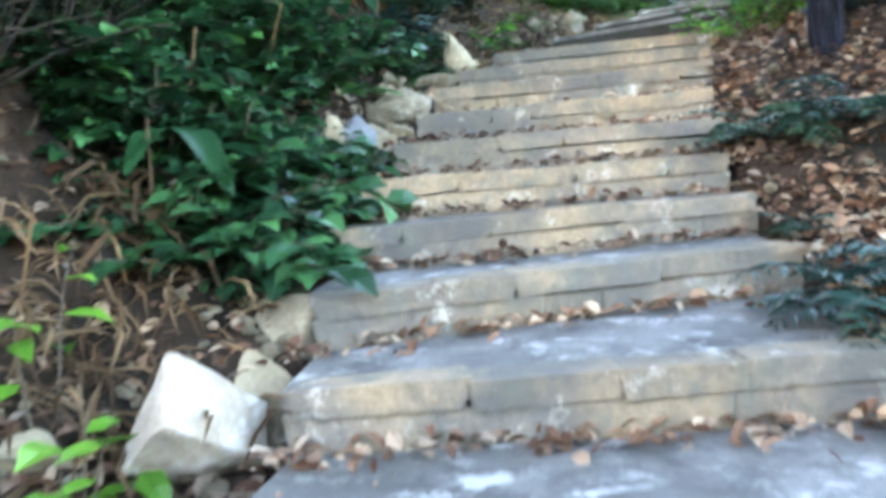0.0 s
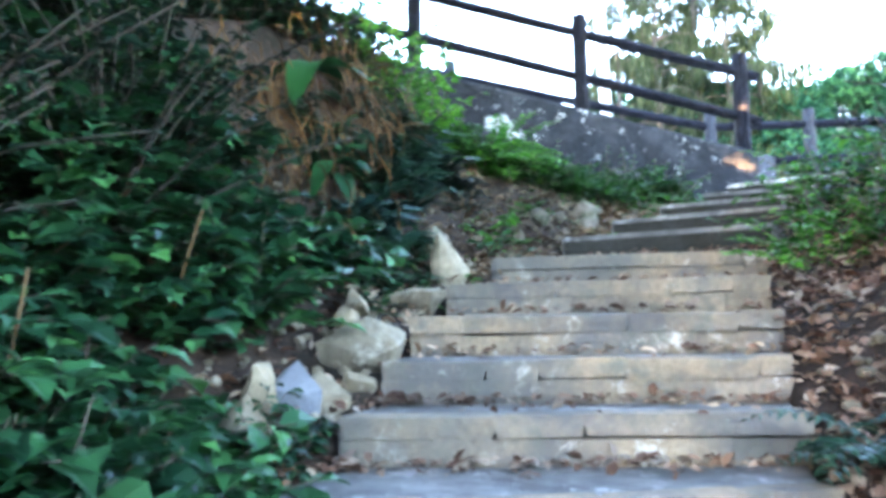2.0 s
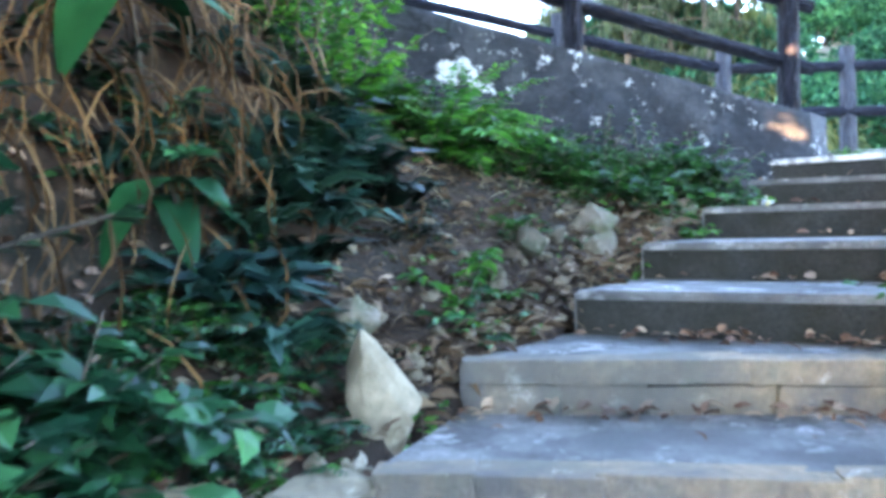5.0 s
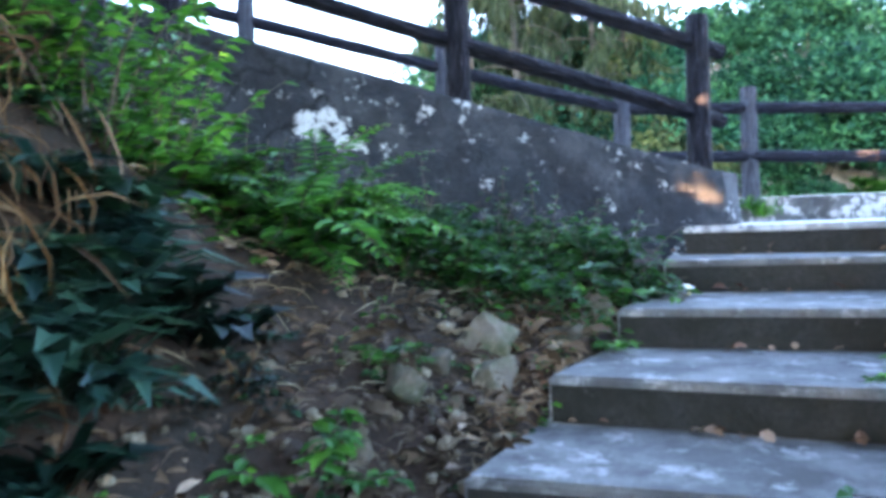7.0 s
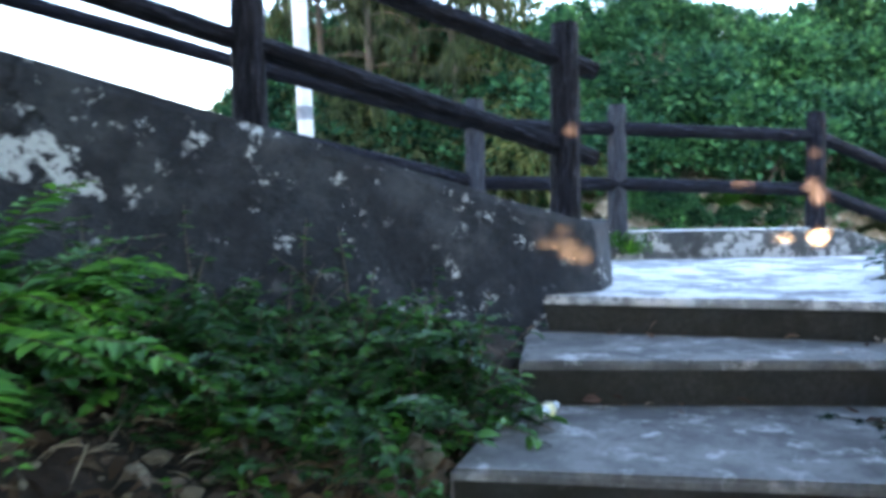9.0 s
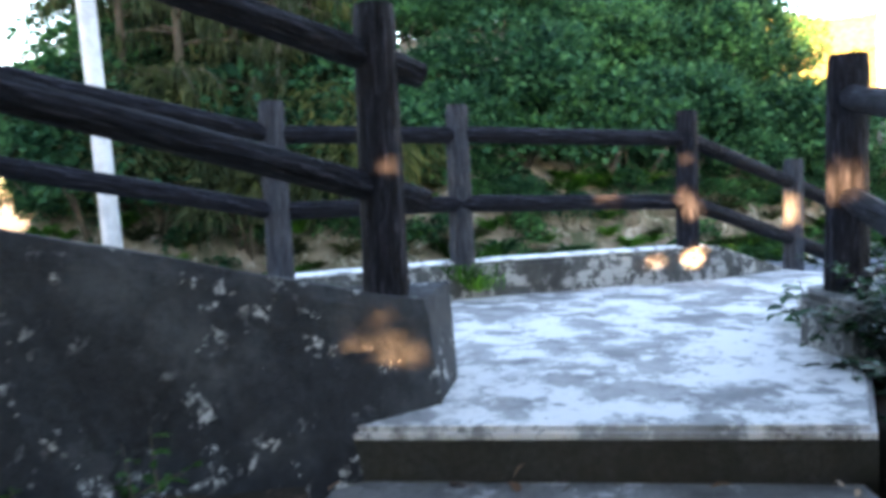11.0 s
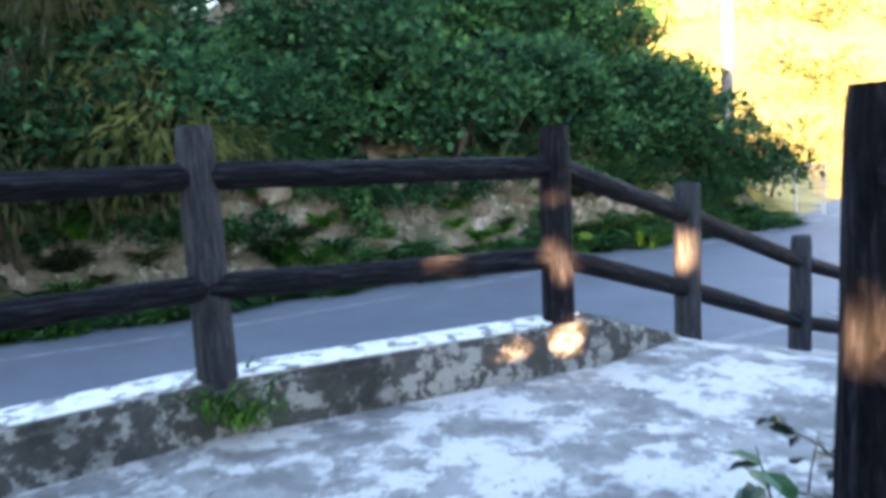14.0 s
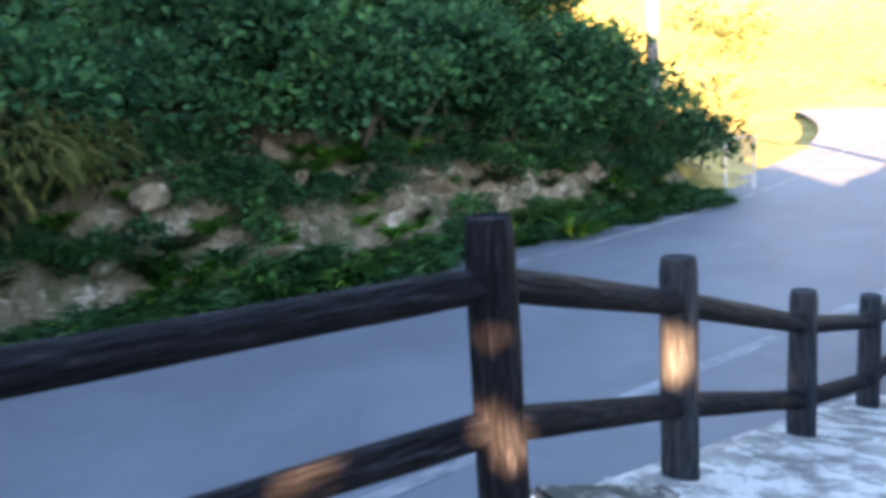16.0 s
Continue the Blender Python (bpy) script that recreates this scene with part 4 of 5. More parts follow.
# big hanging leaves on the bank
def big_leaf(base, way, side, length, width, droop):
    """A broad blade with a folded midrib, drooping towards its tip."""
    base, way, side = Vector(base), Vector(way).normalized(), Vector(side).normalized()
    nrm = way.cross(side)
    V, F = [], []
    for i in range(11):
        t = i / 10
        half = width * 0.5 * math.sin(math.pi * min(1, t * 0.92 + 0.06)) ** 0.75 * (1 - 0.25 * t)
        mid = base + way * length * t - Vector((0, 0, 1)) * droop * length * t * t
        for j in range(5):
            u = (j - 2) / 2
            V.append(mid + side * half * u + nrm * (abs(u) * 0.22 * half + 0.012 * math.sin(9 * t + 3 * u)))
    for i in range(10):
        for j in range(4):
            F.append((i * 5 + j, i * 5 + j + 1, i * 5 + j + 6, i * 5 + j + 5))
    return V, F


M_BIGLEAF = foliage("big_leaves", (0.006, 0.032, 0.014), (0.010, 0.046, 0.018), (0.014, 0.06, 0.022), 0.5, 0.15, 0.08)
for x, y, z, L_, rz, mat in ((-0.08, 6.5, 3.98, 0.55, 285, M_BIGLEAF), (0.2, 6.3, 3.25, 0.36, 270, M_BIGLEAF), (0.1, 6.4, 3.2, 0.34, 320, M_BIGLEAF), (0.92, 2.95, 1.95, 0.34, 340, M_BIGLEAF)):
    a = radians(rz)
    zg = ground_z(x - 0.1 * math.cos(a), y - 0.1 * math.sin(a))
    st, sf = tube([(-0.1 * math.cos(a), -0.1 * math.sin(a), zg - z - 0.05), (-0.06 * math.cos(a), -0.06 * math.sin(a), (zg - z) * 0.4), (0, 0, 0)], [0.013, 0.010, 0.007], 6)
    o = tagged(ob_from("broad_leaf_plant", st, sf, M_BARK, smooth=True), "plant with large drooping dark green leaves", "plant")
    for k, (da, sl, dr) in enumerate(((0, 1.0, 0.9), (1.3, 0.8, 0.5), (-1.2, 0.85, 0.7), (2.8, 0.7, 0.4))):
        w = Vector((math.cos(a + da), math.sin(a + da), 0.15))
        V, F = big_leaf((0, 0, 0), w, (-math.sin(a + da), math.cos(a + da), 0), L_ * sl, L_ * sl * 0.5, dr)
        ob_from("leaf", V, F, mat, o, smooth=True)
    o.location = (x, y, z)

# dry straw hanging down the bank
P_, W_, S_ = [], [], []
for _ in range(200):
    x, y = rs.gauss(-0.02, 0.14), rs.gauss(7.0, 0.24)
    P_.append((x, y, ground_z(x, y) + rs.uniform(0.12, 0.6)))
    W_.append((rs.uniform(0.0, 0.8), rs.uniform(-0.7, 0.3), rs.uniform(-1.2, 0.1)))
    S_.append(rs.uniform(0.12, 0.36))
V, F = leaf_mesh(P_, W_, S_, 0.42, [rs.uniform(-1, 1) for _ in P_], LEAF_BLADE)
tagged(ob_from("dry_straw", V, F, M_STRAW), "dry brown straw hanging down the bank", "straw", kind="stuff")
P_, W_, S_ = [], [], []
for _ in range(300):
    y = rs.uniform(5.3, 6.9)
    x = rs.gauss(0.05, 0.2) - 0.12 * (6.9 - y)
    P_.append((x, y, ground_z(x, y) + rs.uniform(0.05, 0.75)))
    W_.append((rs.uniform(-0.2, 0.6), rs.uniform(-0.6, 0.4), rs.uniform(-1.3, -0.2)))
    S_.append(rs.uniform(0.15, 0.5))
V, F = leaf_mesh(P_, W_, S_, 0.25, [rs.uniform(-1, 1) for _ in P_], LEAF_BLADE)
tagged(ob_from("hanging_roots", V, F, M_ROOT), "thin brown roots and dead stalks hanging down the dark bank", "roots", kind="stuff")
P_, W_, S_ = [], [], []
for _ in range(330):
    x, y = rs.gauss(0.92, 0.24), rs.gauss(2.5, 0.4)
    P_.append((x, y, ground_z(x, y) + rs.uniform(0.0, 0.15)))
    W_.append((rs.uniform(-0.8, 0.8), rs.uniform(-0.8, 0.3), rs.uniform(-0.5, 0.5)))
    S_.append(rs.uniform(0.15, 0.45))
V, F = leaf_mesh(P_, W_, S_, 0.5, [rs.uniform(-1, 1) for _ in P_], LEAF_BLADE)
tagged(ob_from("dry_straw", V, F, M_STRAW), "dry yellow straw lying on the bank", "straw", kind="stuff")
for i, (x, y, h, lean) in enumerate(((0.31, 7.02, 0.30, 0.02), (-0.15, 6.7, 0.5, 0.03), (0.72, 7.4, 0.16, 0.05), (0.68, 7.43, 0.12, -0.03), (0.9, 2.15, 0.5, 0.18), (1.12, 1.8, 0.4, 0.1), (0.6, 3.4, 0.6, 0.15), (0.45, 4.3, 0.55, 0.2), (0.9, 2.8, 0.45, 0.05))):
    z = ground_z(x, y)
    v, f = tube([(x, y, z - 0.05), (x + lean * 0.4, y, z + h * 0.5), (x + lean, y - 0.02, z + h)], [0.007, 0.006, 0.005], 7, 0.1, i)
    tagged(ob_from("dry_stalk", v, f, M_STRAW), "pale dry cut stalk standing in the bank", "stalk")
# bare trunks and roots in the dark bank
for i in range(16):
    y = rs.uniform(2.2, 5.4)
    x = np.interp(y, YL, XL) - rs.uniform(1.2, 2.6)
    z = ground_z(x, y)
    if not clear_way(x, y, 2.2, 0.6):
        continue
    L_ = rs.uniform(0.9, 1.9)
    p = arc(rs, (x, y, z - 0.1), (rs.uniform(-0.5, 0.6), rs.uniform(-0.5, 0.5), 1), L_, 0.02, 7)
    v, f = tube(p, [0.032 * (1 - 0.6 * j / 7) for j in range(8)], 8, 0.15, i)
    o = tagged(ob_from("bare_branch", v, f, M_BARK, smooth=True), "thin pale bare branch growing from the bank", "branch")
    for j in (3, 5):
        q = arc(rs, p[j], (rs.uniform(-1, 1), rs.uniform(-1, 1), 0.5), 0.5, 0.05, 4)
        v, f = tube(q, [0.012, 0.010, 0.008, 0.006, 0.004], 6, 0.1, j)
        ob_from("twig", v, f, M_BARK, o, smooth=True)


# twigs and chips lying on the bare soil
P_, W_, S_ = [], [], []
for _ in range(2600):
    y = rs.uniform(6.3, 9.2)
    x = np.interp(y, YL, XL) - abs(rs.gauss(0.05, 0.55)) - 0.03
    P_.append((x, y, ground_z(x, y) + rs.uniform(0.004, 0.03)))
    W_.append((rs.uniform(-1, 1), rs.uniform(-1, 1), rs.uniform(-0.15, 0.3)))
    S_.append(rs.uniform(0.04, 0.16))
V, F = leaf_mesh(P_, W_, S_, [rs.choice((0.3, 0.4, 2.0, 3.5)) for _ in P_], [rs.uniform(-1, 1) for _ in P_], LEAF_BLADE)
tagged(ob_from("fallen_twigs", V, F, M_STRAW), "brown twigs and chips lying on the soil", "twigs", kind="stuff")
P_, W_, S_ = [], [], []
for _ in range(240):
    x, y = rs.uniform(0.1, 1.5), rs.uniform(7.3, 8.7)
    P_.append((x, y, ground_z(x, y) + rs.uniform(0.01, 0.06)))
    W_.append((rs.uniform(-1, 1), rs.uniform(-1, 1), rs.uniform(-0.25, 0.35)))
    S_.append(rs.uniform(0.08, 0.22))
V, F = leaf_mesh(P_, W_, S_, 0.3, [rs.uniform(-1, 1) for _ in P_], LEAF_BLADE)
tagged(ob_from("fallen_twigs", V, F, M_PALETWIG), "pale dry stalks and twigs strewn on the bank", "twigs", kind="stuff")
for i in range(2):
    t = shrub("seedling", "tiny green seedling on the bare soil", 130 + i, 0.13, 0.9, 5, 6, 0.045, 1.2, LEAF_ROUGH, M_BROAD if i else M_FERN, 0.2, 0.003)
    place(t, soil_spots(rs, 24, (0.2, 2.2), (6.4, 9.3), (0.6, 1.3), keep=left_of(0.05, 0.9)), "seedlings on the soil")


# ---- rocks ----
def rock(name, label, x, y, z, size, seed, mat, rz=0.0, rx=0.0, detail=3):
    rg_ = random.Random(seed)
    bm = bmesh.new()
    for _ in range(12):
        c = Vector((rg_.gauss(0, 1), rg_.gauss(0, 1), rg_.gauss(0, 1))).normalized() * rg_.uniform(0.85, 1.12)
        bm.verts.new((c.x * size[0], c.y * size[1], c.z * size[2]))
    bmesh.ops.convex_hull(bm, input=bm.verts[:])
    bmesh.ops.delete(bm, geom=[v for v in bm.verts if not v.link_faces], context="VERTS")
    bmesh.ops.triangulate(bm, faces=bm.faces[:])
    for k_ in range(2):
        bmesh.ops.subdivide_edges(bm, edges=bm.edges[:], cuts=1, use_grid_fill=True)
        bmesh.ops.smooth_vert(bm, verts=bm.verts[:], factor=0.08 + 0.14 * k_, use_axis_x=True, use_axis_y=True, use_axis_z=True)
    for v in bm.verts:
        v.co += 0.10 * min(size) * noise.noise_vector(v.co * (2.2 / max(size)) + Vector((seed, 0, 0))) + 0.04 * min(size) * noise.noise_vector(v.co * (7 / max(size)))
    o = tagged(part(name, bm, mat), label, "rock")
    o.matrix_basis = pose(x, y, z, rx, 0, rz)
    return o


M_PALEROCK = mineral("pale_limestone", ((0.24, 0.185, 0.135), (0.42, 0.34, 0.265)), (0.28, 0.22, 0.14), 16, 5.0, 1.0, patch=(0.50, 0.45, 0.39), patch_at=(0.5, 0.62), patch_scale=5)
M_DULLROCK = mineral("mossy_rock", ((0.07, 0.055, 0.038), (0.16, 0.125, 0.09)), (0.05, 0.06, 0.025), 16, 4.0, 0.9, patch=(0.24, 0.21, 0.17), patch_at=(0.56, 0.68), patch_scale=5, vary=0.3)
rock("boulder", "pale angular limestone boulder at the foot of the steps", 1.42, 2.28, 1.0, (0.25, 0.21, 0.27), 5, M_PALEROCK, 70, -8, 4)
ROCKS = ((1.42, 2.80, 1.22, (0.08, 0.13, 0.18), 2, 0), (1.50, 2.52, 1.05, (0.06, 0.10, 0.15), 3, 0), (0.74, 4.50, 1.94, (0.13, 0.13, 0.17), 4, 0), (0.82, 4.30, 1.80, (0.12, 0.13, 0.14), 5, 0),
         (0.87, 4.57, 1.90, (0.06, 0.12, 0.22), 6, 1), (0.98, 4.70, 1.88, (0.10, 0.12, 0.15), 7, 0), (0.92, 5.06, 2.09, (0.20, 0.18, 0.17), 8, 0), (1.05, 4.82, 1.96, (0.08, 0.08, 0.07), 9, 0),
         (0.82, 5.36, 2.33, (0.12, 0.10, 0.09), 10, 0), (0.83, 5.14, 2.25, (0.06, 0.06, 0.06), 11, 0), (0.92, 5.86, 2.36, (0.17, 0.15, 0.13), 33, 0), (0.93, 6.32, 2.55, (0.10, 0.13, 0.20), 13, 0),
         (0.72, 6.62, 2.72, (0.12, 0.12, 0.12), 23, 0), (1.03, 7.50, 2.80, (0.11, 0.10, 0.12), 14, 0), (1.22, 7.80, 2.78, (0.11, 0.10, 0.15), 15, 0), (1.17, 7.76, 2.98, (0.095, 0.10, 0.085), 16, 0), (1.28, 8.12, 2.98, (0.10, 0.10, 0.10), 17, 0),
         (1.44, 8.36, 3.08, (0.15, 0.13, 0.13), 18, 0), (1.50, 8.14, 2.90, (0.13, 0.12, 0.14), 19, 0), (1.36, 7.92, 2.82, (0.11, 0.10, 0.10), 20, 0), (1.74, 8.58, 3.02, (0.15, 0.12, 0.12), 24, 0), (1.92, 8.92, 3.14, (0.11, 0.10, 0.09), 25, 0),
         (0.75, 7.85, 3.09, (0.07, 0.06, 0.05), 26, 0), (0.55, 7.75, 3.18, (0.06, 0.05, 0.045), 27, 0), (0.92, 8.0, 3.12, (0.06, 0.06, 0.05), 28, 0), (1.34, 1.80, 0.86, (0.09, 0.08, 0.07), 21, 0), (1.08, 2.0, 1.04, (0.10, 0.09, 0.07), 22, 0))
for x, y, z, s, seed, grey in ROCKS:
    s = tuple((1.05 if y > 6.5 else 1.22) * q for q in s)
    rock("rock", "grey upright stone slab beside the steps" if grey else "tan limestone rock edging the steps", x, y, z, s, seed, M_GREYROCK if grey else (M_DULLROCK if y > 6.5 else M_ROCK), seed * 47, 6)
# rubble on the bank
V, F = [], []
bm = bmesh.new()
bmesh.ops.create_icosphere(bm, subdivisions=1, radius=1)
bv = np.array([v.co for v in bm.verts])
bf = [tuple(v.index for v in f.verts) for f in bm.faces]
bm.free()
for _ in range(1100):
    y = rs.uniform(1.5, 9.3)
    x = np.interp(y, YL, XL) - abs(rs.gauss(0.1, 0.45)) - 0.06 if rs.random() < 0.75 else np.interp(y, YR, XR) + abs(rs.gauss(0.1, 0.4)) + 0.05
    s = rs.uniform(0.008, 0.038)
    q = bv * (1 + 0.3 * np.random.uniform(-1, 1, (len(bv), 1))) * s * np.array((rs.uniform(0.7, 1.3), rs.uniform(0.7, 1.3), 0.75))
    o = len(V)
    V += [tuple(p) for p in q + np.array((x, y, ground_z(x, y) + 0.3 * s))]
    F += [tuple(o + i for i in f) for f in bf]
tagged(ob_from("rubble", V, F, M_ROCK), "small pale stones scattered on the soil", "rubble", kind="stuff")

# ---- fallen leaves ----
P_, W_, S_ = [], [], []
for k in range(1, 17):
    a, b = Vector((EDGES[k - 1][0], EDGES[k - 1][1], 0)), Vector((EDGES[k - 1][2], EDGES[k - 1][3], 0))
    z = TOP - RISE * k
    for _ in range(190 if k >= 9 else (85 if k >= 5 else 14)):
        q = a.lerp(b, rs.random() ** (1.25 if k > 8 else 1.0))
        back = abs(rs.gauss(0, 0.07)) + 0.03 if rs.random() < 0.86 else rs.uniform(0.05, 0.4)
        P_.append((q.x, q.y - back, z + rs.uniform(0.006, 0.035)))
        W_.append((rs.uniform(-1, 1), rs.uniform(-1, 1), rs.uniform(-0.15, 0.5)))
        S_.append(rs.uniform(0.03, 0.085))
for _ in range(4200):
    y = rs.uniform(1.0, 9.0)
    x = np.interp(y, YR, XR) + rs.uniform(0.02, 1.6) if rs.random() < 0.55 else np.interp(y, YL, XL) - rs.uniform(0.02, 1.25)
    if y > 6.3 and x < 2.4 and rs.random() < 0.8:
        continue
    P_.append((x, y, ground_z(x, y) + rs.uniform(0.005, 0.035)))
    W_.append((rs.uniform(-1, 1), rs.uniform(-1, 1), rs.uniform(-0.2, 0.5)))
    S_.append(rs.uniform(0.04, 0.10))
for _ in range(3000):
    y = rs.uniform(2.0, 7.0)
    x = np.interp(y, YR, XR) + abs(rs.gauss(0, 0.6)) + 0.02
    P_.append((x, y, ground_z(x, y) + rs.uniform(0.004, 0.03)))
    W_.append((rs.uniform(-1, 1), rs.uniform(-1, 1), rs.uniform(-0.2, 0.5)))
    S_.append(rs.uniform(0.035, 0.085))
for _ in range(420):
    x, y = rs.gauss(1.18, 0.32), rs.gauss(1.95, 0.4)
    if x < np.interp(y, YL, XL) - 0.03:
        P_.append((x, y, ground_z(x, y) + rs.uniform(0.005, 0.04)))
        W_.append((rs.uniform(-1, 1), rs.uniform(-1, 1), rs.uniform(-0.2, 0.5)))
        S_.append(rs.uniform(0.04, 0.10))
V, F = leaf_mesh(P_, W_, S_, [rs.uniform(0.8, 1.7) for _ in P_], [rs.uniform(-0.7, 0.7) for _ in P_], LEAF_FINE)
tagged(ob_from("fallen_leaves", V, F, M_LITTER), "curled brown and tan dead leaves on the steps", "fallen leaves", kind="stuff")


# ---- hillside ----
def clump(seed, n, r, size, mat, label, name="hillside_shrub", hang=0.0, shape=LEAF_ROUGH, squash=0.8, wide=1.25):
    rg = np.random.RandomState(seed)
    lobes = 10
    c = rg.normal(size=(lobes, 3))
    c /= np.linalg.norm(c, axis=1, keepdims=True)
    c[:, 2] = np.abs(c[:, 2]) * 1.05 - 0.1
    c *= r * rg.uniform(0.55, 0.95, (lobes, 1))
    lr = r * rg.uniform(0.30, 0.55, lobes)
    k = rg.randint(0, lobes, n)
    d = rg.normal(size=(n, 3))
    d[:, 2] = np.abs(d[:, 2]) * 1.15 - 0.35
    d /= np.linalg.norm(d, axis=1, keepdims=True)
    P = (c[k] + d * (lr[k] * rg.uniform(0.75, 1.08, n))[:, None]) * np.array((1, 1, squash)) + np.array((0, 0, 0.35 * r))
    W = d + rg.normal(size=(n, 3)) * 0.55 + np.array((0, 0, -hang))
    V, F = leaf_mesh(P, W, size * rg.uniform(0.6, 1.3, n), wide, rg.uniform(-0.8, 0.8, n), shape)
    rq = random.Random(seed)
    paths = [arc(rq, (0, 0, -0.5), (rq.uniform(-0.6, 0.6), rq.uniform(-0.6, 0.6), 1), r * 1.1, 0.03, 4) for _ in range(6)]
    root = tagged(ob_from(name, *stems_mesh(paths, 0.03 * r), M_BARK, smooth=True), label, "shrub")
    ob_from("foliage", V, F, mat, root)
    return root


def hill_spots(n, xr, dr, s0, s1):
    out = []
    while len(out) < n:
        x = rs.uniform(*xr)
        far = 21.9 + 0.12 * max(0, x - 4)
        y = far + rs.uniform(*dr)
        z = ground_z(x, y)
        if z > ROAD_Z + 1.1 or x > 13:
            out.append((x, y, z - 0.15, rs.uniform(0, 360), rs.uniform(s0, s1), 0))
    return out


for i in range(5):
    t = clump(200 + i, 2000, 1.25, 0.135, M_HILL, "dense green shrub covering the hillside")
    place(t, hill_spots(25, (-2, 19.5), (1.1, 9.5), 0.7, 1.5), "shrubs on the hillside")
for i in range(2):
    t = clump(210 + i, 1600, 0.8, 0.10, M_HILL, "small green shrub on the rocky bank")
    place(t, hill_spots(32, (-3, 18), (0.5, 2.2), 0.5, 0.9), "shrubs on the hillside")
place(clump(215, 2600, 1.1, 0.12, M_HILL, "dense green shrub at the end of the hillside"), [(x, y, ground_z(x, y) - 0.2, 40 * x, sc, 0) for x, y, sc in ((13.0, 24.0, 1.0), (14.2, 24.2, 1.05), (15.2, 24.6, 1.0), (15.9, 24.3, 0.9), (14.6, 25.6, 1.3), (16.4, 25.2, 1.0), (13.3, 25.6, 1.2), (16.8, 26.2, 1.1), (15.5, 27.0, 1.4), (12.0, 24.6, 1.0), (16.3, 23.9, 0.65))], "shrubs on the hillside")
for i in range(2):
    t = clump(220 + i, 2400, 1.3, 0.22, M_OLIVE, "olive green shrub with drooping leaves", hang=1.2, wide=0.4)
    place(t, hill_spots(17, (-9, 4.5), (0.4, 5.0), 0.8, 1.4), "shrubs on the hillside")
t = clump(226, 2500, 1.5, 0.14, M_HILL, "dense green shrub covering the hillside")
place(t, hill_spots(26, (-12, 3), (1.5, 10), 0.8, 1.3), "shrubs on the hillside")
for i in range(2):
    t = tuft("grass_clump", "green grass clump along the road verge", 230 + i, 160, 0.46, M_WEED if i else M_HILL, 0.9, 0.7)
    spots = []
    for _ in range(120):
        x = rs.uniform(-4, 18)
        y = 21.35 + 0.12 * max(0, x - 4) + rs.uniform(-0.2, 0.95)
        spots.append((x, y, ground_z(x, y) - 0.02, rs.uniform(0, 360), rs.uniform(0.8, 1.6), 0))
    place(t, spots, "grass along the road")
for i in range(2):
    t = tuft("grass_clump", "dry olive grass clump on the rocky bank", 234 + i, 110, 0.5, M_OLIVE if i else M_FERN, 0.7, 0.9)
    spots = []
    for _ in range(70):
        x = rs.uniform(-4, 17)
        y = 21.9 + 0.12 * max(0, x - 4) + rs.uniform(0.1, 1.4)
        spots.append((x, y, ground_z(x, y) - 0.03, rs.uniform(0, 360), rs.uniform(0.6, 1.3), 0))
    place(t, spots, "grass on the rocky bank")
t = clump(212, 700, 0.5, 0.09, M_HILL, "small green shrub on the rocky bank")
place(t, [(x, y, ground_z(x, y) - 0.1, x * 77, sc, 0) for x, y, sc in [(q, 21.9 + 0.12 * max(0, q - 4) + rs.uniform(0.1, 1.2), rs.uniform(0.6, 1.1)) for q in [rs.uniform(-3, 17) for _ in range(46)]]], "shrubs on the rocky bank")
for i in range(60):
    x = rs.uniform(0.5, 16)
    d = rs.uniform(0.15, 1.3)
    y = 21.9 + 0.12 * max(0, x - 4) + d
    s = rs.uniform(0.15, 0.45)
    o = rock("rock", "tan rock in the cut bank beside the road", x, y, ground_z(x, y) - 0.1 * s, (s * 1.3, s * 0.7, s * 0.8), 300 + i, M_CUT, rs.uniform(0, 360), 0, 2)
    o["group"] = "rocks in the cut bank"

# ---- far sunlit hill ----
fv, ff = [], []
nx, ny = 46, 26
for j in range(ny):
    for i in range(nx):
        x, y = 28 + 3.2 * i, 38 + 3.6 * j
        z = 1.8 + 26 * smooth(0, 70, (y - 40) * 0.6 + (x - 30) * 0.22) + 3.0 * noise.noise(Vector((x * 0.06, y * 0.06, 0))) * smooth(38, 60, y)
        fv.append((x, y, z if j and i else -1))
for j in range(ny - 1):
    for i in range(nx - 1):
        ff.append((j * nx + i, j * nx + i + 1, (j + 1) * nx + i + 1, (j + 1) * nx + i))
tagged(ob_from("far_hill", fv, ff, M_SUNLITGRASS, smooth=True), "distant wooded hill in yellow evening sun", "hill", kind="structure")
rg = np.random.RandomState(5)
P_ = []
for _ in range(150):
    i, j = rg.randint(1, nx - 1), rg.randint(1, ny - 1)
    P_.append(np.array(fv[j * nx + i]) + rg.uniform(-1.5, 1.5, 3))
P_ = np.repeat(np.array(P_), 110, 0)
dd = rg.normal(size=P_.shape)
dd /= np.linalg.norm(dd, axis=1, keepdims=True)
V, F = leaf_mesh(P_ + dd * rg.uniform(0.8, 2.4, (len(P_), 1)), dd + rg.normal(size=P_.shape) * 0.5, rg.uniform(0.4, 0.9, len(P_)), 1.3, rg.uniform(-1, 1, len(P_)), LEAF_ROUGH)
tagged(ob_from("far_woods", V, F, M_OLIVE), "distant sunlit woods on the hill", "woods", kind="stuff")


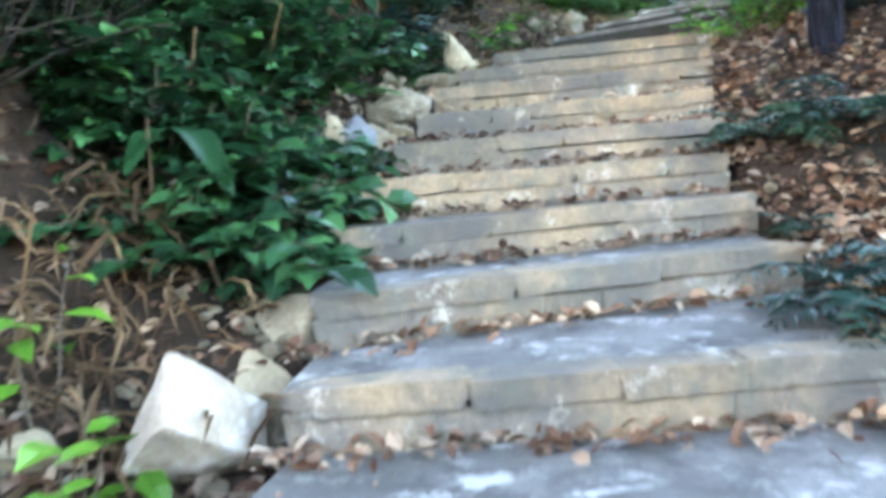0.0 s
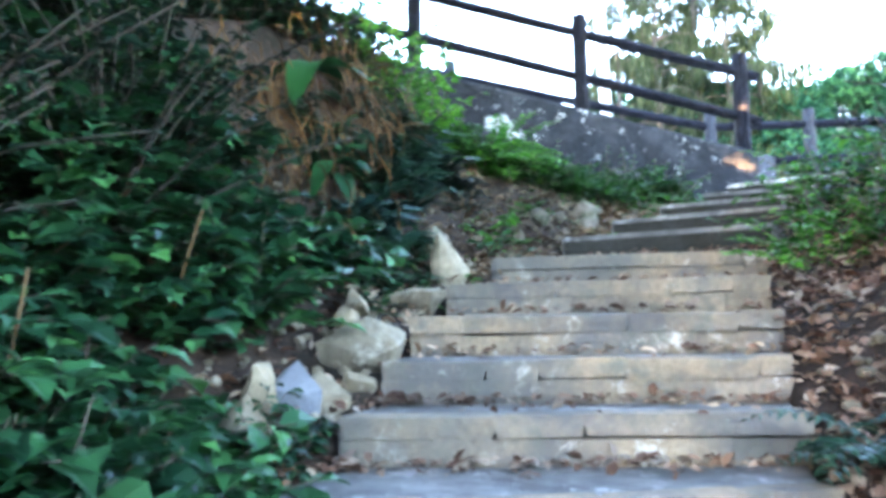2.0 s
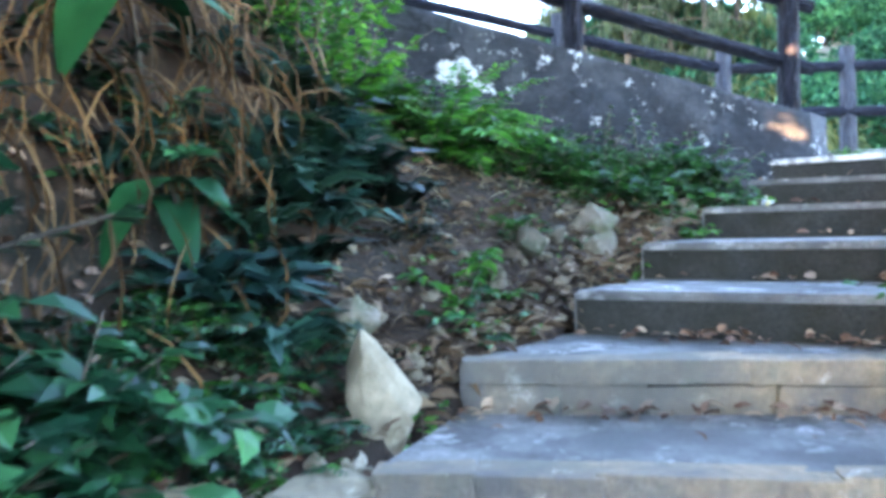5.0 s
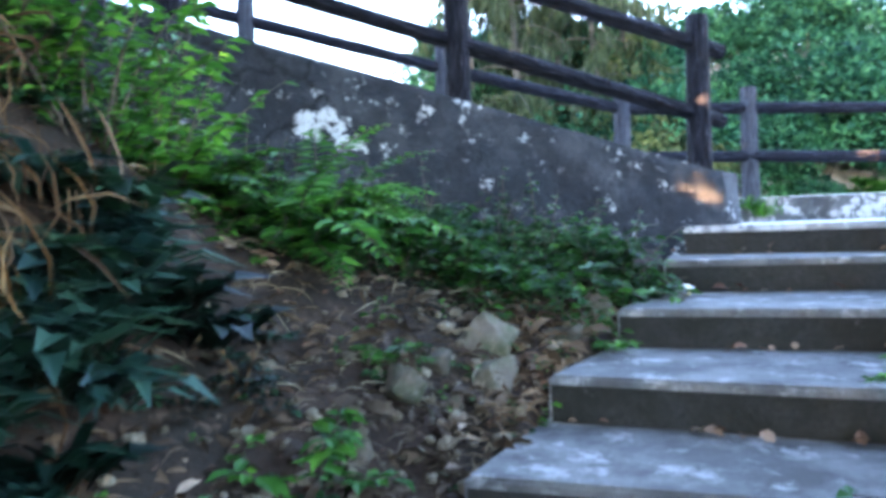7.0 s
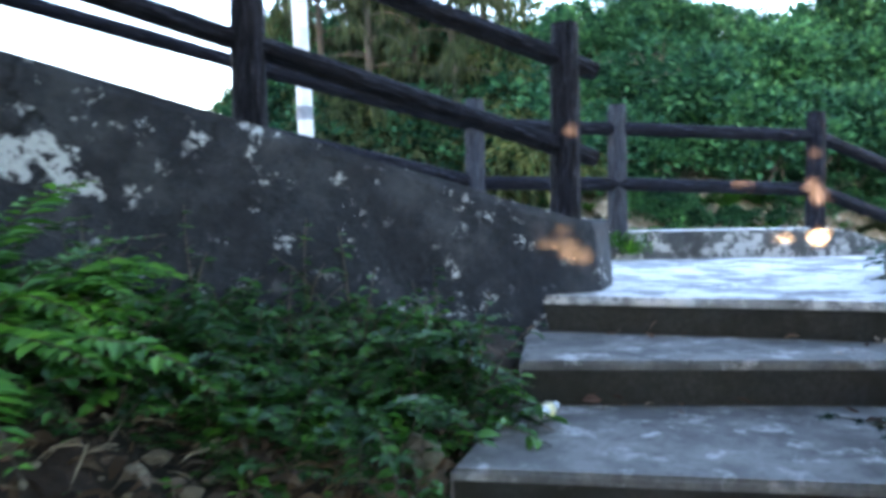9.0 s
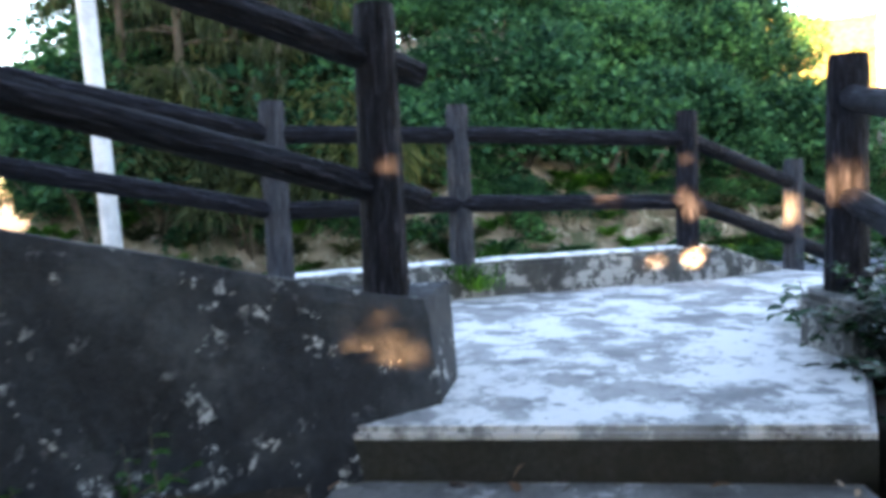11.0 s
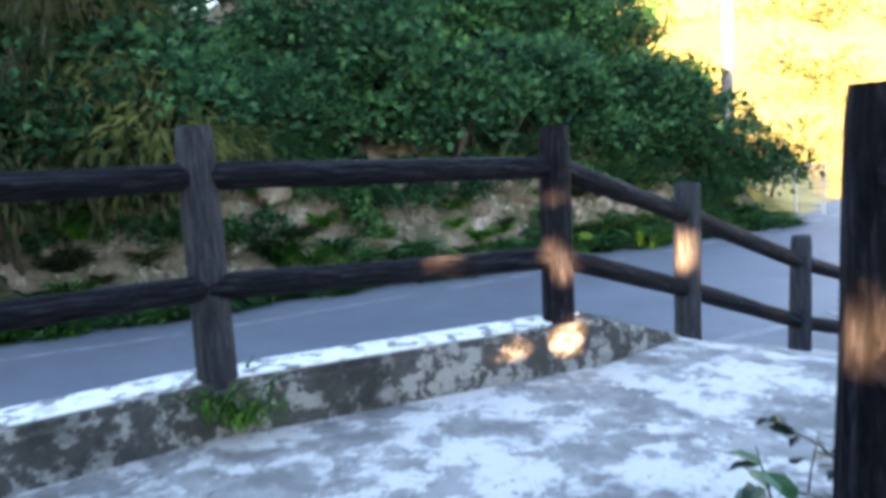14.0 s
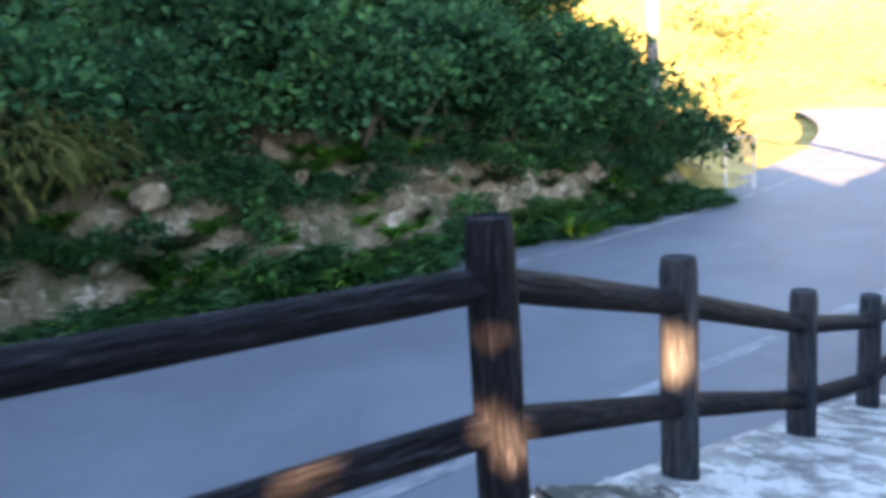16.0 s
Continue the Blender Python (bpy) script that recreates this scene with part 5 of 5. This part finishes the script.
# ---- unseen trees added behind, which shade the place from the low sun ----
def clear_of_beams(points, sizes, wider=0.0):
    """True where a leaf leaves the beams free."""
    away = np.array(SUN_TO)
    keep = np.ones(len(points), bool)
    for g in GAPS:
        rel = points - np.array(g[:3])
        off = rel - (rel @ away)[:, None] * away
        keep &= np.linalg.norm(off, axis=1) > g[3] + wider + 0.3 * sizes
    return keep


def tree(x, y, height, crown, seed, n, label):
    rq = random.Random(seed)
    z = ground_z(x, y)
    V, F = tube([(0, 0, -0.4), (0.1, 0, height * 0.3), (0.2, 0.1, height * 0.6), (0.1, 0.2, height * 0.9)], [0.32, 0.25, 0.17, 0.05], 10, 0.1, seed)
    root = tagged(ob_from("tree", V, F, M_BARK, smooth=True), label, "tree")
    root.location = (x, y, z)
    rg = np.random.RandomState(seed)
    P, W = [], []
    blobs = []
    for b in range(20):
        c = np.array((rq.uniform(-0.8, 0.8) * crown, rq.uniform(-0.5, 0.5) * crown, height * (0.03 + 0.047 * b + rq.uniform(-0.03, 0.03))))
        blobs.append((c, crown * rq.uniform(0.52, 0.72)))
        q = arc(rq, (0.1, 0.05, c[2] * 0.7), (c[0], c[1], c[2] * 0.3 + 0.2), float(np.hypot(c[0], c[1])), 0.0, 4)
        ob_from("limb", *tube(q, [0.09, 0.07, 0.05, 0.04, 0.02], 7, 0.1, b), M_BARK, root, smooth=True)
    for c, r in blobs:
        m = n // len(blobs)
        d = rg.normal(size=(m, 3))
        d /= np.linalg.norm(d, axis=1, keepdims=True)
        P.append(c + d * (r * rg.uniform(0.0, 1.0, (m, 1)) ** 0.5) * np.array((1, 1, 0.85)))
        W.append(d + rg.normal(size=(m, 3)) * 0.8)
    P, W = np.concatenate(P), np.concatenate(W)
    S = rg.uniform(0.45, 0.85, len(P))
    mids = P + 0.5 * S[:, None] * W / np.linalg.norm(W, axis=1, keepdims=True)
    keep = clear_of_beams(mids + np.array((x, y, z)), S, 0.42)
    P, W, S = P[keep], W[keep], S[keep]
    V, F = leaf_mesh(P, W, S, 1.4, rg.uniform(-1, 1, len(P)), LEAF_ROUGH)
    ob_from("crown", V, F, M_HILL, root)


for i in range(11):
    tree(-48.5 + 3.4 * i, -10.5 - 3.0 * (i % 2), 19.5 + (i % 3), 4.0, 400 + i, 17000, "unseen tall broad-leaved tree added to block the low sun")


# lower unseen trees, added where sun leaks past the tall ones
for i, x in enumerate((-14.2, -6.0)):
    tree(x, -8.0 - i, 6.0 - i, 2.4, 420 + i, 9000, "unseen small broad-leaved tree added to block the low sun")
def bank_tree(x, y, seed, reach, low, high, n, label):
    """A small leaning tree whose dark crown overhangs the bank."""
    rq, rg = random.Random(seed), np.random.RandomState(seed)
    z = ground_z(x, y)
    top = (reach * 0.35, 0.2, high)
    path = [(0, 0, -0.4), (0.05, 0.1, low * 0.5), (reach * 0.15, 0.1, low), (reach * 0.25, 0.2, (low + high) / 2), top]
    root = tagged(ob_from("bank_tree", *tube(path, [0.11, 0.095, 0.075, 0.05, 0.02], 10, 0.12, seed), M_BARK, smooth=True), label, "tree")
    root.location = (x, y, z)
    P, W = [], []
    for b in range(22):
        c = Vector((rq.uniform(-0.9, 1.0) * reach, rq.uniform(-1.0, 1.0) * reach, rq.uniform(low, high)))
        start = Vector(path[rq.choice((2, 3))])
        q = arc(rq, start, c - start, (c - start).length, 0.02, 5)
        along = np.array([q[k].lerp(q[k + 1], f) for k in range(5) for f in (0, 0.25, 0.5, 0.75)]) + np.array((x, y, z))
        if clear_of_beams(along, np.full(len(along), 0.1)).all():
            ob_from("limb", *tube(q, [0.035, 0.028, 0.022, 0.016, 0.012, 0.006], 6, 0.12, b), M_BARK, root, smooth=True)
        m = n // 22
        d = rg.normal(size=(m, 3))
        d /= np.linalg.norm(d, axis=1, keepdims=True)
        P.append(np.array(c) + d * (reach * 0.55 * rg.uniform(0, 1, (m, 1)) ** 0.45) * np.array((1, 1, 0.62)))
        W.append(d + rg.normal(size=(m, 3)) * 0.7 + np.array((0, 0, -0.3)))
    P, W = np.concatenate(P), np.concatenate(W)
    S = rg.uniform(0.09, 0.17, len(P))
    mids = P + 0.5 * S[:, None] * W / np.linalg.norm(W, axis=1, keepdims=True) + np.array((x, y, z))
    over = mids[:, 2] - np.array([ground_z(float(a), float(b)) for a, b in mids[:, :2]]) > 0.35
    keep = clear_of_beams(mids, S) & over & (mids[:, 0] < 0.25 + 0.1 * (4.0 - mids[:, 1]))
    V, F = leaf_mesh(P[keep], W[keep], S[keep], 1.3, rg.uniform(-1, 1, int(keep.sum())), LEAF_ROUGH)
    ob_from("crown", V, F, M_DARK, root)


for i, (x, y, reach, low, high) in enumerate(((-2.6, 2.0, 1.7, 1.0, 3.0), (-1.9, 4.9, 1.6, 0.9, 2.6), (-1.5, 6.3, 1.3, 0.8, 2.2), (-3.4, 3.9, 2.0, 0.8, 2.8), (-3.2, 6.0, 1.7, 0.6, 2.2), (-3.9, 0.6, 1.9, 0.8, 2.8))):
    bank_tree(x, y, 440 + i, reach, low, high, 7000, "small dark-leaved tree overhanging the bank")
def shade_tree(x, y, seed, trunk, heart, spread, n, label):
    """An unseen tall tree added for shade; its wide, high crown centres on heart."""
    rq, rg = random.Random(seed), np.random.RandomState(seed)
    z = ground_z(x, y)
    hx, hy, hz = heart[0] - x, heart[1] - y, heart[2] - z
    path = [(0, 0, -0.5), (0.1, 0.05, hz * 0.35), (hx * 0.2, hy * 0.2, hz * 0.7), (hx * 0.5, hy * 0.5, hz * 0.95)]
    root = tagged(ob_from("shade_tree", *tube(path, [trunk, trunk * 0.8, trunk * 0.6, trunk * 0.35], 12, 0.12, seed), M_BARK, smooth=True), label, "tree")
    root.location = (x, y, z)
    P, W = [], []
    for b in range(26):
        c = Vector((hx + rq.uniform(-1, 1) * spread[0], hy + rq.uniform(-1, 1) * spread[1], hz + rq.uniform(0, 1) * spread[2]))
        start = Vector(path[rq.choice((2, 3))])
        q = arc(rq, start, c - start + Vector((0, 0, 0.3)), (c - start).length, 0.0, 5)
        along = np.array([q[k].lerp(q[k + 1], f) for k in range(5) for f in (0, 0.25, 0.5, 0.75)]) + np.array((x, y, z))
        if clear_of_beams(along, np.full(len(along), 0.3)).all():
            ob_from("limb", *tube(q, [0.08, 0.06, 0.045, 0.035, 0.02, 0.01], 7, 0.12, b), M_BARK, root, smooth=True)
        m = n // 26
        d = rg.normal(size=(m, 3))
        d /= np.linalg.norm(d, axis=1, keepdims=True)
        P.append(np.array(c) + d * rg.uniform(0, 1, (m, 1)) ** 0.5 * np.array((1.5, 1.5, 0.6)))
        W.append(d + rg.normal(size=(m, 3)) * 0.6 + np.array((0, 0, -0.2)))
    P, W = np.concatenate(P), np.concatenate(W)
    S = rg.uniform(0.2, 0.36, len(P))
    keep = (P[:, 2] > hz - 0.5) & clear_of_beams(P + np.array((x, y, z)), S, 0.1)
    V, F = leaf_mesh(P[keep], W[keep], S[keep], 1.4, rg.uniform(-1, 1, int(keep.sum())), LEAF_ROUGH)
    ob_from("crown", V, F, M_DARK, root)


# crowns kept above view, added only to darken the stairs and bank
shade_tree(-3.0, 4.6, 460, 0.22, (0.4, 5.3, 7.4), (3.2, 2.6, 1.6), 9000, "unseen tall dark-leaved tree added to shade the stairs")
shade_tree(6.2, 3.2, 461, 0.20, (3.6, 3.6, 7.2), (3.0, 2.6, 1.5), 7000, "unseen tall dark-leaved tree added to shade the stairs")
shade_tree(-3.4, 0.4, 462, 0.20, (0.2, 0.6, 6.6), (3.2, 2.4, 1.5), 7000, "unseen tall dark-leaved tree added to shade the stairs")


def feathery_tree(x, y, height, seed):
    """A thin tree with drooping grey-green twigs."""
    rq, rg = random.Random(seed), np.random.RandomState(seed)
    root = tagged(ob_from("feathery_tree", *tube([(0, 0, -0.4), (0.1, 0, height * 0.4), (0.0, 0.1, height * 0.75), (0.15, 0.1, height)], [0.11, 0.08, 0.05, 0.015], 9, 0.1, seed), M_BARK, smooth=True), "thin tree with drooping grey-green twigs beyond the road", "tree")
    root.location = (x, y, ground_z(x, y))
    P, W = [], []
    for b in range(34):
        t = rq.uniform(0.25, 1.0)
        a = rq.uniform(0, 2 * math.pi)
        q = arc(rq, (0.1 * t, 0.1 * t, height * t), (math.cos(a), math.sin(a), 0.5), (1.15 - 0.75 * t) * height * 0.32, 0.22, 6)
        ob_from("limb", *tube(q, [0.03, 0.025, 0.02, 0.014, 0.01, 0.008, 0.005], 5, 0.1, b), M_BARK, root, smooth=True)
        for k in range(60):
            u = rq.uniform(0.2, 1.0) * 5.99
            P.append(np.array(q[int(u)].lerp(q[int(u) + 1], u - int(u))) + rg.normal(size=3) * 0.10)
            W.append((rq.uniform(-0.4, 0.4), rq.uniform(-0.4, 0.4), -1.0))
    V, F = leaf_mesh(np.array(P), np.array(W), rg.uniform(0.18, 0.42, len(P)), 0.28, rg.uniform(-1, 1, len(P)), LEAF_ROUGH)
    ob_from("crown", V, F, M_OLIVE, root)


for i, (x, y, h) in enumerate(((-0.2, 24.2, 6.5), (0.9, 23.6, 7.2), (1.9, 24.6, 7.4), (2.7, 23.7, 6.4), (3.5, 25.0, 6.0), (0.4, 26.0, 7.5))):
    feathery_tree(x, y, h, 470 + i)
# unseen low hedge added under those trees against sun leaks
for i in range(2):
    t = clump(500 + i, 3000, 2.2, 0.50, M_HILL, "unseen dense green bush added to block light from the horizon", "bush")
    place(t, [(-51 + 3.1 * j + 1.5 * i, -7.0 - 2.2 * i, ground_z(-51 + 3.1 * j + 1.5 * i, -7.0 - 2.2 * i) - 0.3, 67 * j, 1.2, 0) for j in range(13) if -51 + 3.1 * j + 1.5 * i < -16], "bushes below the trees")


# unseen bushes added at the right rear to hold back horizon light
t = clump(505, 3200, 2.2, 0.50, M_HILL, "unseen dense green bush added to block light from the horizon", "bush")
place(t, [(2.5 + 3.2 * j, -12.0 - 1.2 * (j % 2), ground_z(2.5 + 3.2 * j, -12.0 - 1.2 * (j % 2)) - 0.3, 67 * j, 2.1, 0) for j in range(8)], "bushes below the trees")


# ---- street things ----
def pole(name, label, foot, top, r, mat):
    root = tagged(ob_from(name, *tube([lerp(foot, top, i / 6) for i in range(7)], [r * (1 - 0.15 * i / 6) for i in range(7)], 14), mat, smooth=True), label, "pole")
    return root


lamp = pole("steel_pole", "tall grey galvanised steel pole beside the road", (0.05, 21.0, 2.1), (-0.25, 21.0, 12.5), 0.15, M_METAL)
ob_from("band", *tube([(-0.055, 21.0, 5.6), (-0.063, 21.0, 5.85)], [0.15, 0.15], 14), M_PAINT, lamp, "white and red sticker band")
pole("utility_pole", "grey concrete utility pole in the evening sun", (18.1, 25.4, 1.9), (18.0, 25.4, 12.0), 0.16, M_GREYROCK)
pole("utility_pole", "grey concrete utility pole in the evening sun", (24.2, 22.6, 1.9), (24.2, 22.6, 12.0), 0.16, M_GREYROCK)
mesh_fence = tagged(new("mesh_fence"), "low white steel fence with a mesh panel by the road bend", "fence")
mf = [Vector((18.2, 25.1, 2.1)), Vector((18.97, 24.05, 2.15)), Vector((19.42, 23.6, 2.2))]
for q in mf:
    ob_from("post", *tube([q - Vector((0, 0, 0.2)), q + Vector((0, 0, 1.35))], [0.03, 0.03], 8), M_METAL, mesh_fence)
for a, b in zip(mf, mf[1:]):
    ob_from("rail", *tube([a + Vector((0, 0, 1.33)), b + Vector((0, 0, 1.33))], [0.025, 0.025], 8), M_METAL, mesh_fence)
    V, F = [], []
    for i in range(13):
        v, f = tube([a.lerp(b, i / 12), a.lerp(b, i / 12) + Vector((0, 0, 1.3))], [0.006, 0.006], 4)
        F += [tuple(len(V) + k for k in g) for g in f]
        V += v
    ob_from("mesh_panel", V, F, M_METAL, mesh_fence)


# ---- litter ----
def lathe(name, profile, mat, parent=None, seg=18):
    V, F = [], []
    for i, (r, z) in enumerate(profile):
        for s in range(seg):
            t = 2 * math.pi * s / seg
            V.append((r * math.cos(t), r * math.sin(t), z))
    for i in range(len(profile) - 1):
        for s in range(seg):
            s2 = (s + 1) % seg
            F.append((i * seg + s, i * seg + s2, (i + 1) * seg + s2, (i + 1) * seg + s))
    return ob_from(name, V, F, mat, parent, smooth=True)


M_BOTTLE, _n, _l, _b = material("cloudy_plastic", 0.25)
_b.inputs["Base Color"].default_value = (0.55, 0.56, 0.52, 1)
_b.inputs["Transmission Weight"].default_value = 0.5
M_LABEL = mineral("yellow_label", ((0.45, 0.33, 0.06), (0.55, 0.42, 0.10)), (0.5, 0.5, 0.45), 20, 8, 0.1, rough=0.4)
M_CAP = mineral("white_plastic", ((0.7, 0.7, 0.7), (0.8, 0.8, 0.8)), (0.6, 0.6, 0.6), 20, 8, 0.1, rough=0.4)
bottle = tagged(lathe("plastic_bottle", [(0.0, 0), (0.028, 0.0), (0.031, 0.006), (0.031, 0.05), (0.029, 0.055), (0.031, 0.06), (0.031, 0.135), (0.026, 0.155), (0.014, 0.175), (0.012, 0.19)], M_BOTTLE), "clear plastic bottle with a yellow label on a step", "bottle")
lathe("label", [(0.0315, 0.065), (0.0322, 0.066), (0.0322, 0.125), (0.0315, 0.126)], M_LABEL, bottle)
lathe("cap", [(0.0, 0.205), (0.0145, 0.204), (0.015, 0.19), (0.0125, 0.185)], M_CAP, bottle)
bottle.matrix_basis = pose(2.36, 9.17, TOP - 2 * RISE + 0.034, 90, 0, 150)

can = tagged(lathe("drink_can", [(0.0, 0), (0.024, 0.0), (0.031, 0.008), (0.031, 0.108), (0.026, 0.116), (0.0, 0.114)], M_CAP), "crushed white drink can lying in the weeds", "can")
can.matrix_basis = pose(1.78, 9.4, ground_z(1.78, 9.4) + 0.022, 80, 10, 35) @ Matrix.Scale(0.8, 4)
